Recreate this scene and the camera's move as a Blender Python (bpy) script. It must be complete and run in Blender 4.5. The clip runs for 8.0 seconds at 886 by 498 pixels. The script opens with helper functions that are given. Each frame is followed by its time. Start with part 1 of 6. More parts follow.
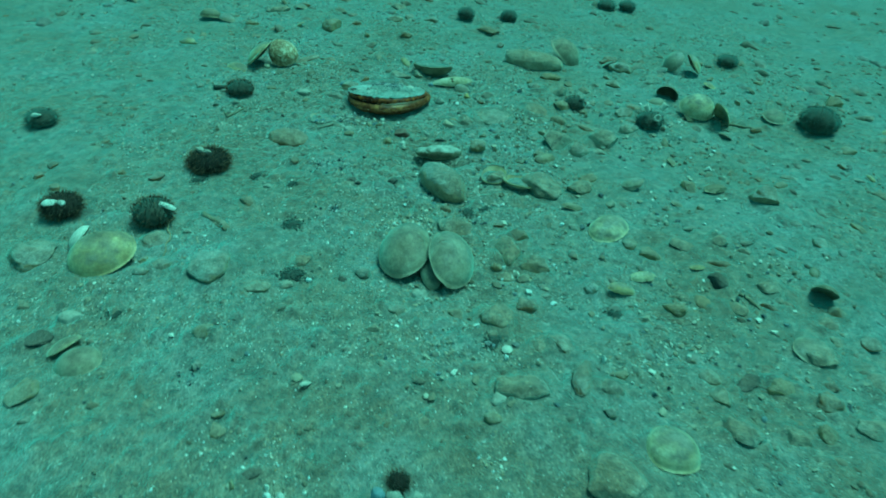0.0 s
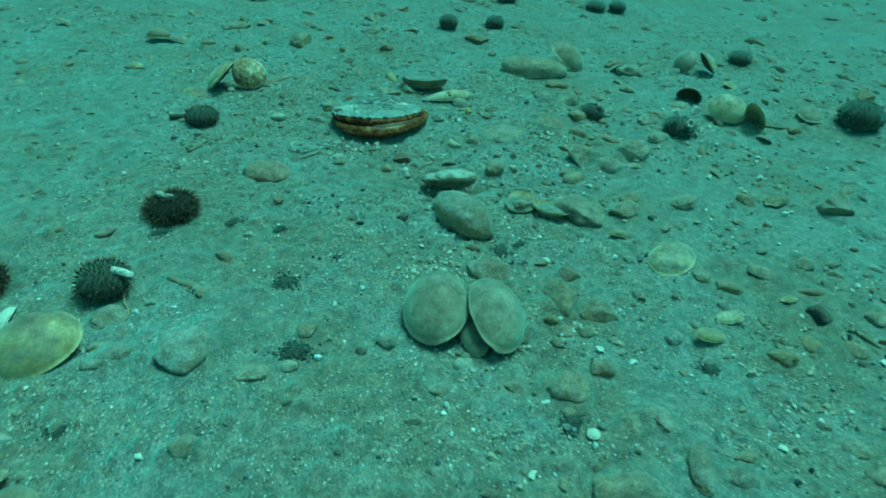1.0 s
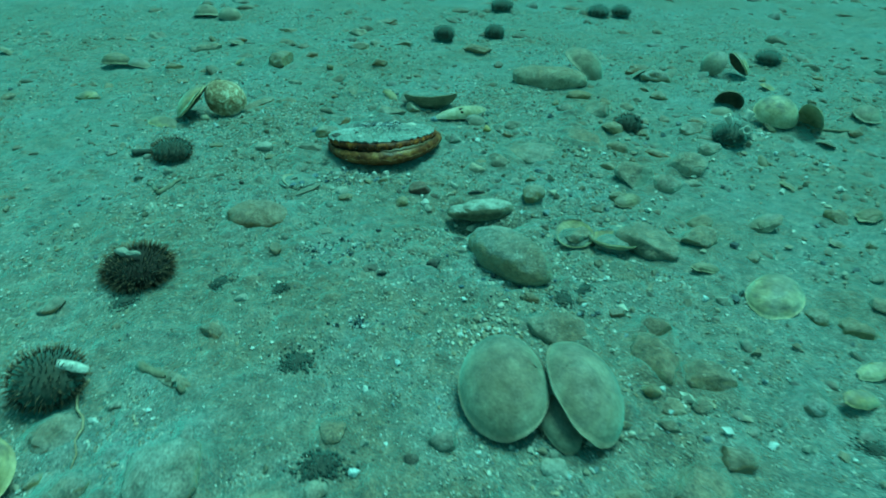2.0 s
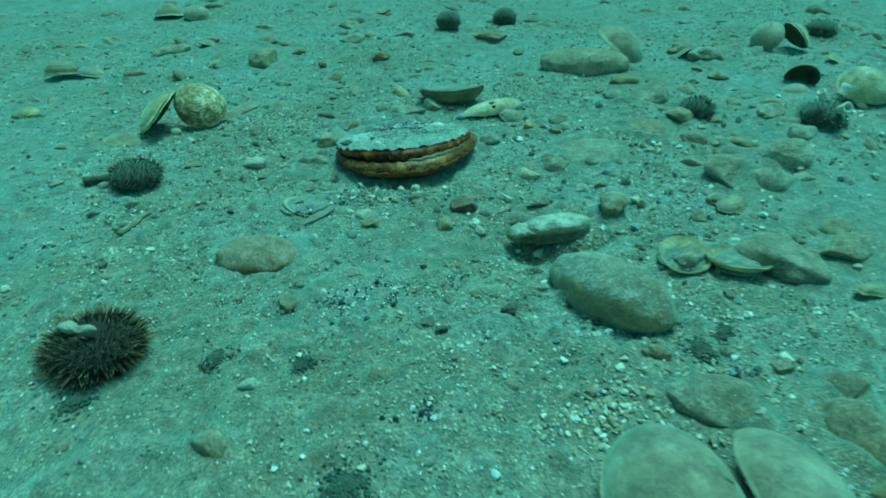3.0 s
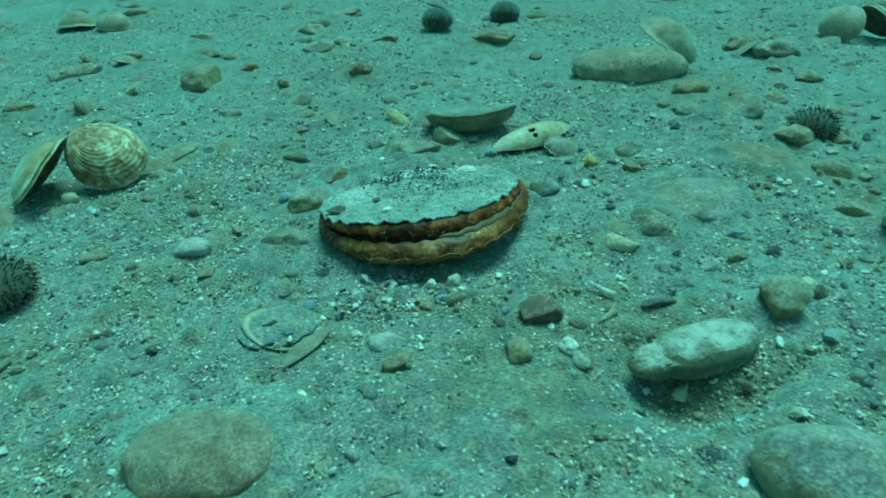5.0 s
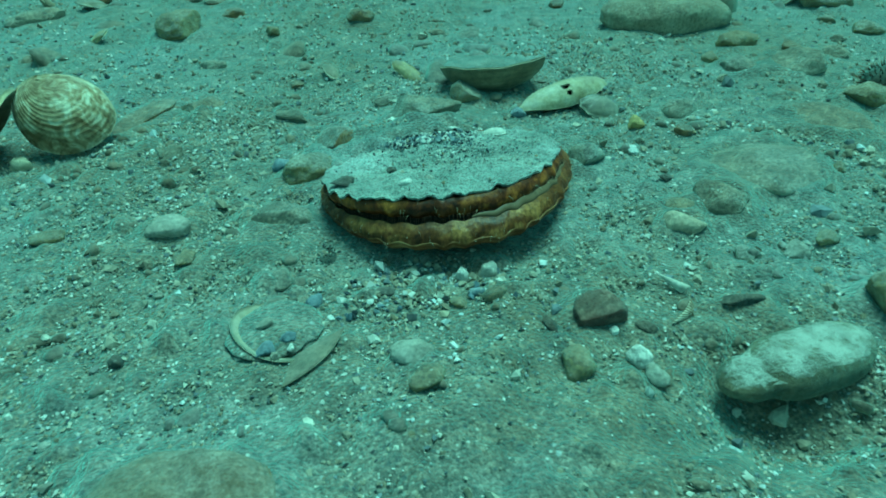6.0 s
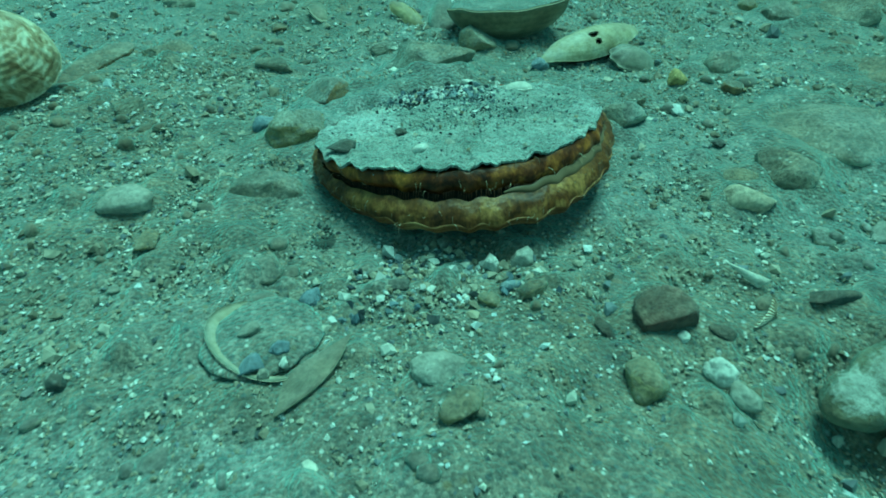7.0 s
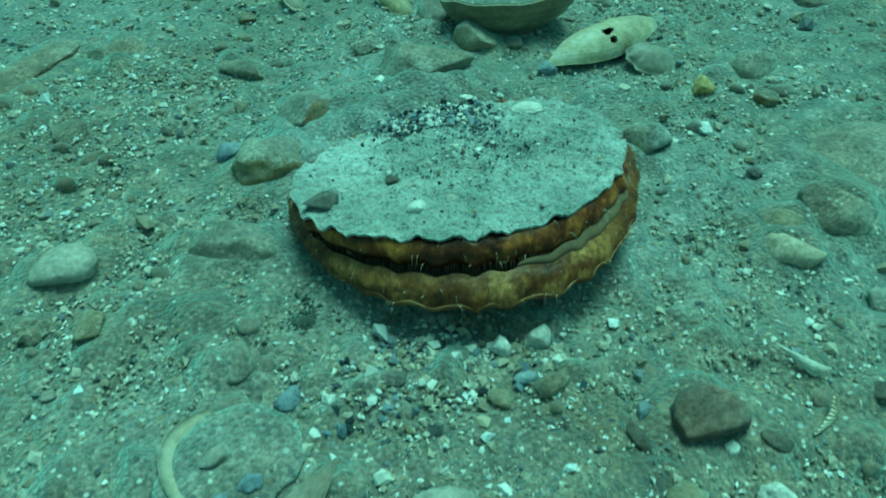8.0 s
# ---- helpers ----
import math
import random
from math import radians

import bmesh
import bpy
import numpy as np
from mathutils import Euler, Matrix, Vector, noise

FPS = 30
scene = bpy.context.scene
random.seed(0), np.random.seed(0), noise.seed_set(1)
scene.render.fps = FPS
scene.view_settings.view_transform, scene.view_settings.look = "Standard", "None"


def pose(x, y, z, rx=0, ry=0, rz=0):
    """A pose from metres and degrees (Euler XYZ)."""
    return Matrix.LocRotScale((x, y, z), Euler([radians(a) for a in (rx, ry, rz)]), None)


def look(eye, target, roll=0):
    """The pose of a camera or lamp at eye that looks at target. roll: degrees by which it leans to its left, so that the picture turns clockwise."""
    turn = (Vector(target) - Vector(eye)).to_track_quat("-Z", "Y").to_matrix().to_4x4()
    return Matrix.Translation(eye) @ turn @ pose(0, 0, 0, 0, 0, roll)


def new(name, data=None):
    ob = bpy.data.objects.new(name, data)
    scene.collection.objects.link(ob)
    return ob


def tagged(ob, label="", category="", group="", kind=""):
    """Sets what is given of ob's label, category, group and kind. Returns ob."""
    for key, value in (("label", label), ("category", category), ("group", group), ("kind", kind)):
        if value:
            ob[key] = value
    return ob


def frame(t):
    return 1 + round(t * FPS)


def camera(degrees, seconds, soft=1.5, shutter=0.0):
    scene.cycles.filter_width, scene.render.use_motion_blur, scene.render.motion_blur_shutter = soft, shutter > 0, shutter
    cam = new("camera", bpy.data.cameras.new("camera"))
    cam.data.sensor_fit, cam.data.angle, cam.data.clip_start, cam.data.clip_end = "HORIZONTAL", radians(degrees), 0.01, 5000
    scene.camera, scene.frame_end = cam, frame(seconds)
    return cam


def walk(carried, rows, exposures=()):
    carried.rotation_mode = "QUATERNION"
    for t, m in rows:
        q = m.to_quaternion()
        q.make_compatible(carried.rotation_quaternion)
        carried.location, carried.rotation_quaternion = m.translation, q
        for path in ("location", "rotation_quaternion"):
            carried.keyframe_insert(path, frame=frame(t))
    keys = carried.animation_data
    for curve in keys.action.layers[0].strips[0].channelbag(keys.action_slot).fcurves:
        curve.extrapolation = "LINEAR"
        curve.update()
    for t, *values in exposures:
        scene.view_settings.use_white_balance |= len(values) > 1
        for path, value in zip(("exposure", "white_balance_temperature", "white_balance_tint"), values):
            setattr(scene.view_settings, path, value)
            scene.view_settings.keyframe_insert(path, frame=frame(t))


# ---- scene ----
cam = camera(67.9, 8.0, soft=1.75, shutter=0.4)
PATH = [
    (0, (0.012, -0.053, 0.492), (0.09, 1.536, -0.72), 5.8),
    (0.5, (-0.028, 0.03, 0.453), (0.108, 1.639, -0.726), 4.9),
    (1, (-0.056, 0.101, 0.411), (0.139, 1.723, -0.744), 4.2),
    (1.5, (-0.084, 0.173, 0.377), (0.16, 1.814, -0.74), 3.4),
    (2, (-0.102, 0.246, 0.342), (0.172, 1.898, -0.751), 2.4),
    (2.2, (-0.111, 0.28, 0.326), (0.172, 1.941, -0.753), 1.7),
    (3.3, (-0.153, 0.451, 0.252), (0.209, 2.096, -0.826), -0.8),
    (3.5, (-0.159, 0.479, 0.241), (0.219, 2.116, -0.843), -1.2),
    (4, (-0.159, 0.541, 0.225), (0.262, 2.177, -0.846), -1.3),
    (4.5, (-0.147, 0.596, 0.218), (0.31, 2.233, -0.837), -1.3),
    (4.7, (-0.147, 0.613, 0.217), (0.312, 2.248, -0.839), -1.3),
    (5.8, (-0.15, 0.69, 0.189), (0.319, 2.261, -0.957), -0.6),
    (6, (-0.15, 0.702, 0.184), (0.324, 2.256, -0.982), -0.4),
    (6.5, (-0.155, 0.73, 0.171), (0.337, 2.231, -1.056), 0.6),
    (7, (-0.152, 0.757, 0.159), (0.365, 2.211, -1.112), 1.5),
    (7.5, (-0.146, 0.79, 0.155), (0.38, 2.188, -1.175), 1.6),
    (8, (-0.138, 0.815, 0.166), (0.389, 2.146, -1.23), 2.4),
]
EXPOSURES = [
    (0.0, 0.12, 5910, -9),
    (2.0, 0.20, 5980, -5),
    (4.0, 0.35, 6130, 3),
    (6.0, 0.30, 6290, 7),
    (8.0, 0.24, 6570, 9),
]
walk(cam, [(t, look(eye, target, roll)) for t, eye, target, roll in PATH], EXPOSURES)
SUN_POWER, WATER_LIGHT, HAZE_SHEEN = 3.4, 0.38, 0.76

# ---- water, light ----
world = bpy.data.worlds.new("water_light")
scene.world = world
world.use_nodes = True
wn, wl = world.node_tree.nodes, world.node_tree.links
w_geo = wn.new("ShaderNodeTexCoord")
w_sep = wn.new("ShaderNodeSeparateXYZ")
w_ramp = wn.new("ShaderNodeValToRGB")
wl.new(w_geo.outputs["Generated"], w_sep.inputs[0])
wl.new(w_sep.outputs["Z"], w_ramp.inputs[0])
w_ramp.color_ramp.elements[0].position = 0.0
w_ramp.color_ramp.elements[0].color = (0.066, 0.395, 0.412, 1)
w_ramp.color_ramp.elements[1].position = 0.9
w_ramp.color_ramp.elements[1].color = (0.150, 0.870, 0.830, 1)
wl.new(w_ramp.outputs[0], wn["Background"].inputs["Color"])
wn["Background"].inputs["Strength"].default_value = WATER_LIGHT

sun_data = bpy.data.lights.new("sun", "SUN")
sun_data.energy, sun_data.angle, sun_data.color = SUN_POWER, radians(28), (0.328, 0.97, 0.780)
sun = new("sun", sun_data)
sun.matrix_world = look((0.50, 1.42, 2.0), (0.0, 0.85, 0.0))


# ---- materials ----
class Nodes:
    """A node material with a Principled surface and a few short ways to wire it."""

    def __init__(self, name, rough=0.9, sheen=0.0, spec=0.25):
        self.m = bpy.data.materials.new(name)
        self.m.use_nodes = True
        self.n, self.l = self.m.node_tree.nodes, self.m.node_tree.links
        self.b = self.n["Principled BSDF"]
        self.b.inputs["Roughness"].default_value = rough
        self.b.inputs["Specular IOR Level"].default_value = spec
        self.b.inputs["Sheen Weight"].default_value = sheen
        self.b.inputs["Sheen Roughness"].default_value = 0.55
        # teal sheen towards grazing views stands in for the water's haze
        self.b.inputs["Sheen Tint"].default_value = (0.42, 1.0, 0.92, 1)
        self.geo = self.n.new("ShaderNodeNewGeometry")

    def noise(self, scale, detail=3.0, rough=0.55, source=None, distort=0.0):
        k = self.n.new("ShaderNodeTexNoise")
        k.inputs["Scale"].default_value, k.inputs["Detail"].default_value = scale, detail
        k.inputs["Roughness"].default_value, k.inputs["Distortion"].default_value = rough, distort
        self.l.new(source or self.geo.outputs["Position"], k.inputs["Vector"])
        return k.outputs["Fac"]

    def cells(self, scale, colour=False):
        k = self.n.new("ShaderNodeTexVoronoi")
        k.inputs["Scale"].default_value = scale
        self.l.new(self.geo.outputs["Position"], k.inputs["Vector"])
        return k.outputs["Color"] if colour else k.outputs["Distance"]

    def ramp(self, fac, *stops):
        k = self.n.new("ShaderNodeValToRGB")
        e = k.color_ramp.elements
        while len(e) < len(stops):
            e.new(0.5)
        for i, (p, c) in enumerate(stops):
            e[i].position = p
            e[i].color = (*c, 1) if len(c) == 3 else c
        self.l.new(fac, k.inputs[0])
        return k.outputs[0]

    def mix(self, fac, a, b, blend="MIX"):
        k = self.n.new("ShaderNodeMix")
        k.data_type, k.blend_type = "RGBA", blend
        for socket, value in ((k.inputs[0], fac), (k.inputs[6], a), (k.inputs[7], b)):
            if isinstance(value, (int, float)):
                socket.default_value = value
            elif isinstance(value, tuple):
                socket.default_value = (*value, 1)
            else:
                self.l.new(value, socket)
        return k.outputs[2]

    def math(self, op, a, b=0.0):
        k = self.n.new("ShaderNodeMath")
        k.operation = op
        for socket, value in ((k.inputs[0], a), (k.inputs[1], b)):
            if isinstance(value, (int, float)):
                socket.default_value = value
            else:
                self.l.new(value, socket)
        return k.outputs[0]

    def up(self):
        k = self.n.new("ShaderNodeSeparateXYZ")
        self.l.new(self.geo.outputs["True Normal"], k.inputs[0])
        return k.outputs["Z"]

    def attribute(self, name):
        k = self.n.new("ShaderNodeAttribute")
        k.attribute_name = name
        return k.outputs["Fac"]

    def stretched(self, x, y, z):
        k = self.n.new("ShaderNodeMapping")
        c = self.n.new("ShaderNodeTexCoord")
        k.inputs["Scale"].default_value = (x, y, z)
        self.l.new(c.outputs["Object"], k.inputs["Vector"])
        return k.outputs[0]

    def done(self, colour, bump=None, height=0.001, strength=0.6):
        self.l.new(colour, self.b.inputs["Base Color"])
        if bump is not None:
            k = self.n.new("ShaderNodeBump")
            k.inputs["Distance"].default_value, k.inputs["Strength"].default_value = height, strength
            self.l.new(bump, k.inputs["Height"])
            self.l.new(k.outputs[0], self.b.inputs["Normal"])
        return self.m


def silt_colour(k, grains=True, blotches=True):
    """Fine grey-tan silt with brown and blue-grey blotches a hand wide, finger-wide mottling and single grains."""
    broad = k.ramp(k.noise(6.5, 5, 0.62), (0.30, (0.225, 0.158, 0.100)), (0.46, (0.265, 0.222, 0.172)), (0.58, (0.275, 0.272, 0.250)), (0.72, (0.285, 0.320, 0.320)))
    if not blotches:
        broad = k.ramp(k.noise(40, 4, 0.6), (0.3, (0.25, 0.225, 0.19)), (0.7, (0.34, 0.33, 0.30)))
    patch = k.ramp(k.noise(24, 5, 0.65, distort=0.8), (0.28, (0.66, 0.58, 0.50)), (0.50, (1.0, 0.98, 0.96)), (0.72, (1.18, 1.27, 1.31)))
    fine = k.ramp(k.noise(95, 5, 0.68), (0.30, (0.44, 0.43, 0.42)), (0.50, (0.95, 0.95, 0.95)), (0.70, (1.52, 1.50, 1.46)))
    colour = k.mix(1.0, k.mix(1.0, broad, fine, "MULTIPLY"), patch, "MULTIPLY")
    low, high = (0.50, 1.55) if grains else (0.72, 1.28)
    grain = k.ramp(k.noise(620, 3, 0.75), (0.36, (low, low, low)), (0.51, (1.0, 1.0, 1.0)), (0.66, (high, high, high)))
    return k.mix(1.0, k.mix(1.0, colour, grain, "MULTIPLY"), (0.82, 0.77, 0.78), "MULTIPLY")


def specks(k, colour, scale, share, size, tone, strength):
    """Single grains of another colour: a share of all cells, each a blot of that size."""
    which = k.ramp(k.cells(scale, True), (share, (0, 0, 0)), (min(1.0, share + 0.03), (1, 1, 1)))
    blot = k.ramp(k.cells(scale), (size * 0.55, (1, 1, 1)), (size, (0, 0, 0)))
    return k.mix(k.math("MULTIPLY", k.math("MULTIPLY", which, blot), strength), colour, tone)


def make_sand(name, sheen, blotches=True):
    k = Nodes(name, 0.80, sheen, 0.50)
    colour = silt_colour(k, True, blotches)
    stain = k.ramp(k.noise(15, 6, 0.66, distort=0.5), (0.585, (0, 0, 0)), (0.70, (1, 1, 1)))
    colour = k.mix(k.math("MULTIPLY", stain, 0.62), colour, (0.095, 0.108, 0.112))
    rust = k.ramp(k.noise(19, 5, 0.62, distort=0.9), (0.60, (0, 0, 0)), (0.74, (1, 1, 1)))
    colour = k.mix(k.math("MULTIPLY", rust, 0.45), colour, (0.235, 0.130, 0.062))
    each = k.cells(560, True)
    colour = k.mix(0.85, colour, k.ramp(each, (0.12, (0.52, 0.53, 0.54)), (0.35, (0.90, 0.88, 0.85)), (0.65, (1.06, 1.04, 1.0)), (0.90, (1.40, 1.42, 1.42))), "MULTIPLY")
    colour = specks(k, colour, 330, 0.74, 0.40, (0.075, 0.082, 0.088), 0.80)
    colour = specks(k, colour, 190, 0.86, 0.32, (0.055, 0.062, 0.070), 0.70)
    colour = specks(k, colour, 450, 0.80, 0.38, (0.72, 0.71, 0.66), 0.80)
    colour = specks(k, colour, 260, 0.88, 0.34, (0.55, 0.58, 0.58), 0.80)
    colour = specks(k, colour, 230, 0.84, 0.36, (0.30, 0.185, 0.085), 0.60)
    grain = k.math("SUBTRACT", 1.0, k.cells(560))
    height = k.math("ADD", k.math("MULTIPLY", k.noise(820, 3, 0.75), 0.40), k.math("ADD", k.math("MULTIPLY", grain, 0.55), k.noise(150, 6, 0.75)))
    return k.done(colour, height, 0.0026, 0.70)


def make_stone(name, dark, mid, pale, silt=0.96, rough=0.85, pits=False, top=None):
    k = Nodes(name, rough, HAZE_SHEEN * 0.6 * silt, 0.40)
    stone = k.ramp(k.noise(60, 6, 0.65, distort=0.4), (0.30, dark), (0.52, mid), (0.74, pale))
    stone = k.mix(0.7, stone, k.ramp(k.noise(420, 4, 0.7), (0.35, (0.55, 0.55, 0.55)), (0.65, (1.35, 1.35, 1.35))), "MULTIPLY")
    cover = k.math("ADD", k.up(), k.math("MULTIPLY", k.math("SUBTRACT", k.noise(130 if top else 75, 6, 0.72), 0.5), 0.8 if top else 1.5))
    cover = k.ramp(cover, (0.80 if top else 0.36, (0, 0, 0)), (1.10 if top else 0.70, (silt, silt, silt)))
    # stone's whitish top and brown sides, deepened to stand in for light and shade
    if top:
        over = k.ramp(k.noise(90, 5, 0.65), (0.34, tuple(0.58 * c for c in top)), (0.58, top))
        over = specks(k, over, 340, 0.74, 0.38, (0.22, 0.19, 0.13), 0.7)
    else:
        over = k.mix(1.0, silt_colour(k), (1.36, 1.34, 1.30), "MULTIPLY")
        over = specks(k, over, 420, 0.76, 0.42, (0.085, 0.088, 0.090), 0.75)
        over = specks(k, over, 480, 0.82, 0.40, (0.66, 0.64, 0.58), 0.75)
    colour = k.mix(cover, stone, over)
    if pits:
        holes = k.ramp(k.cells(260), (0.10, (1, 1, 1)), (0.22, (0, 0, 0)))
        colour = k.mix(k.math("MULTIPLY", holes, 0.7), colour, (0.06, 0.055, 0.05))
    return k.done(colour, k.math("ADD", k.noise(240, 6, 0.75), k.math("MULTIPLY", cover, 0.5)), 0.0026, 0.8)


def make_gravel():
    k = Nodes("gravel", 0.75, HAZE_SHEEN * 0.3, 0.3)
    pick = k.geo.outputs["Random Per Island"]
    colour = k.ramp(pick, (0.00, (0.065, 0.068, 0.072)), (0.06, (0.13, 0.15, 0.165)), (0.13, (0.26, 0.31, 0.34)), (0.17, (0.24, 0.190, 0.135)),
                    (0.45, (0.36, 0.300, 0.230)), (0.70, (0.48, 0.420, 0.335)), (0.83, (0.66, 0.62, 0.54)), (0.92, (0.74, 0.72, 0.67)), (1.0, (0.62, 0.70, 0.72)))
    colour = k.mix(0.6, colour, k.ramp(k.noise(500, 3), (0.3, (0.6, 0.6, 0.6)), (0.7, (1.3, 1.3, 1.3))), "MULTIPLY")
    return k.done(colour, k.noise(900, 3), 0.0004, 0.5)


def make_stones():
    k = Nodes("silted_stones", 0.85, HAZE_SHEEN * 0.7, 0.2)
    pick = k.geo.outputs["Random Per Island"]
    colour = k.ramp(pick, (0.0, (0.19, 0.145, 0.095)), (0.3, (0.28, 0.225, 0.16)), (0.7, (0.34, 0.285, 0.21)), (1.0, (0.42, 0.37, 0.285)))
    cover = k.math("ADD", k.up(), k.math("MULTIPLY", k.math("SUBTRACT", k.noise(75, 4, 0.6), 0.5), 1.3))
    colour = k.mix(k.ramp(cover, (-0.20, (0, 0, 0)), (0.40, (1.0, 1.0, 1.0))), colour, silt_colour(k, False))
    return k.done(colour, k.noise(240, 5, 0.7), 0.0016, 0.6)


def make_bits():
    k = Nodes("shell_bits", 0.6, 0.05, 0.35)
    colour = k.ramp(k.geo.outputs["Random Per Island"], (0.0, (0.36, 0.26, 0.16)), (0.3, (0.50, 0.43, 0.33)), (0.65, (0.68, 0.65, 0.58)), (0.85, (0.80, 0.79, 0.75)), (1.0, (0.50, 0.60, 0.62)))
    return k.done(colour, k.noise(700, 3), 0.0004, 0.5)


def make_dark_gravel():
    k = Nodes("slate_chips", 0.6, 0.05, 0.4)
    pick = k.geo.outputs["Random Per Island"]
    colour = k.ramp(pick, (0.0, (0.012, 0.020, 0.026)), (0.36, (0.035, 0.058, 0.075)), (0.50, (0.12, 0.19, 0.24)), (0.66, (0.22, 0.28, 0.30)), (0.84, (0.50, 0.50, 0.47)), (1.0, (0.80, 0.80, 0.78)))
    return k.done(colour, k.noise(900, 3), 0.0004, 0.5)


def make_shell(name, dark, mid, pale, silt=0.5, rings=1.0, rays=0.0, broad=1.0):
    """Shell: growth bands that follow the rim, worn and silted above."""
    k = Nodes(name, 0.6, HAZE_SHEEN * 0.7 * silt, 0.3)
    grow = k.attribute("growth")
    wave = k.math("SINE", k.math("MULTIPLY", grow, 95.0))
    wave2 = k.math("SINE", k.math("ADD", k.math("MULTIPLY", grow, 31.0), k.math("MULTIPLY", k.noise(50, 2), 3.0)))
    band = k.math("ADD", k.math("MULTIPLY", wave, 0.025 * rings), k.math("MULTIPLY", wave2, 0.05 * rings * broad))
    if rays:
        zig = k.noise(95, 2, 0.5, distort=2.2)
        band = k.math("ADD", band, k.math("MULTIPLY", k.math("SUBTRACT", zig, 0.5), rays))
    colour = k.ramp(k.math("ADD", k.noise(45, 5, 0.65), band), (0.26, dark), (0.50, mid), (0.72, pale))
    colour = k.mix(0.6, colour, k.ramp(k.noise(330, 4, 0.7), (0.32, (0.60, 0.59, 0.56)), (0.62, (1.22, 1.22, 1.2))), "MULTIPLY")
    cover = k.math("ADD", k.up(), k.math("MULTIPLY", k.math("SUBTRACT", k.noise(60, 5, 0.6), 0.5), 2.0))
    cover = k.ramp(cover, (0.5, (0, 0, 0)), (1.1, (silt, silt, silt)))
    colour = k.mix(cover, colour, silt_colour(k, False))
    height = k.math("ADD", k.math("MULTIPLY", wave, 0.03), k.noise(260, 4, 0.7))
    return k.done(colour, height, 0.0010, 0.6)


def make_silted_valve():
    """Silt on a pale shell: dusty, worn white in patches, peppered with dark grains."""
    k = Nodes("silted_scallop", 0.9, HAZE_SHEEN * 0.7, 0.2)
    colour = k.mix(k.ramp(k.noise(55, 5, 0.7), (0.34, (0.10, 0.10, 0.10)), (0.64, (0.70, 0.70, 0.70))), silt_colour(k), (0.80, 0.80, 0.76))
    worn = k.ramp(k.noise(42, 5, 0.66), (0.52, (0, 0, 0)), (0.66, (0.9, 0.9, 0.9)))
    colour = k.mix(worn, colour, k.ramp(k.noise(170, 4), (0.35, (0.52, 0.47, 0.40)), (0.65, (0.88, 0.84, 0.77))))
    chalk = k.ramp(k.noise(24, 4, 0.6, distort=0.8), (0.56, (0, 0, 0)), (0.70, (0.75, 0.75, 0.75)))
    colour = k.mix(chalk, colour, (0.86, 0.87, 0.86))
    colour = k.mix(0.8, colour, k.ramp(k.noise(520, 4, 0.75), (0.34, (0.48, 0.50, 0.52)), (0.50, (1.0, 1.0, 1.0)), (0.66, (1.30, 1.30, 1.28))), "MULTIPLY")
    colour = specks(k, colour, 480, 0.60, 0.34, (0.075, 0.080, 0.085), 0.80)
    colour = specks(k, colour, 260, 0.84, 0.32, (0.16, 0.20, 0.22), 0.70)
    height = k.math("ADD", k.math("MULTIPLY", k.noise(700, 3, 0.7), 0.6), k.noise(190, 5, 0.7))
    return k.done(colour, height, 0.0050, 1.0)


def make_lining(name, dark, mid, pale):
    k = Nodes(name, 0.42, 0.0, 0.30)
    blot = k.ramp(k.noise(85, 6, 0.66, distort=0.5), (0.34, dark), (0.50, mid), (0.66, pale))
    streak = k.noise(9, 4, 0.7, source=k.stretched(60, 60, 8))
    colour = k.mix(0.75, blot, k.ramp(streak, (0.36, (0.36, 0.32, 0.28)), (0.64, (1.40, 1.36, 1.28))), "MULTIPLY")
    gold = k.math("MULTIPLY", k.attribute("growth"), k.ramp(k.noise(60, 3, 0.6), (0.40, (0, 0, 0)), (0.62, (1, 1, 1))))
    colour = k.mix(k.math("MULTIPLY", gold, 0.45), colour, pale)
    dots = k.ramp(k.cells(330), (0.06, (1, 1, 1)), (0.16, (0, 0, 0)))
    colour = k.mix(k.math("MULTIPLY", dots, 0.55), colour, (0.03, 0.018, 0.008))
    return k.done(colour, k.noise(420, 4), 0.0008, 0.5)


def make_plain(name, dark, pale, scale=300.0, rough=0.7, sheen=0.0):
    k = Nodes(name, rough, sheen, 0.3)
    return k.done(k.ramp(k.noise(scale, 4, 0.6), (0.3, dark), (0.7, pale)), k.noise(scale * 2, 3), 0.0006, 0.5)


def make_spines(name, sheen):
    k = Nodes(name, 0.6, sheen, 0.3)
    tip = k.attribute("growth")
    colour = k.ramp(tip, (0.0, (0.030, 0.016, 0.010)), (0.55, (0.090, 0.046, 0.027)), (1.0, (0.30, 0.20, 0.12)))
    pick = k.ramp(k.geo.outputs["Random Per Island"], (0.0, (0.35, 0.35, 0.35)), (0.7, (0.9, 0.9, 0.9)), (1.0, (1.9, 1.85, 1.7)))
    # distant urchins: water haze mixed into the spine colour
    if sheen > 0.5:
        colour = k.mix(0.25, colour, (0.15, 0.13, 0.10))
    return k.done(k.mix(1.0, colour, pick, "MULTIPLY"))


SAND = make_sand("silty_sand", HAZE_SHEEN)
CAUGHT_SAND = make_sand("caught_sand", HAZE_SHEEN, False)
TAN = make_stone("tan_stone", (0.22, 0.130, 0.065), (0.36, 0.245, 0.140), (0.44, 0.345, 0.22))
GREY = make_stone("grey_stone", (0.15, 0.115, 0.080), (0.27, 0.220, 0.160), (0.36, 0.315, 0.25))
BROWN = make_stone("brown_stone", (0.17, 0.075, 0.030), (0.32, 0.155, 0.066), (0.40, 0.25, 0.13), 0.9)
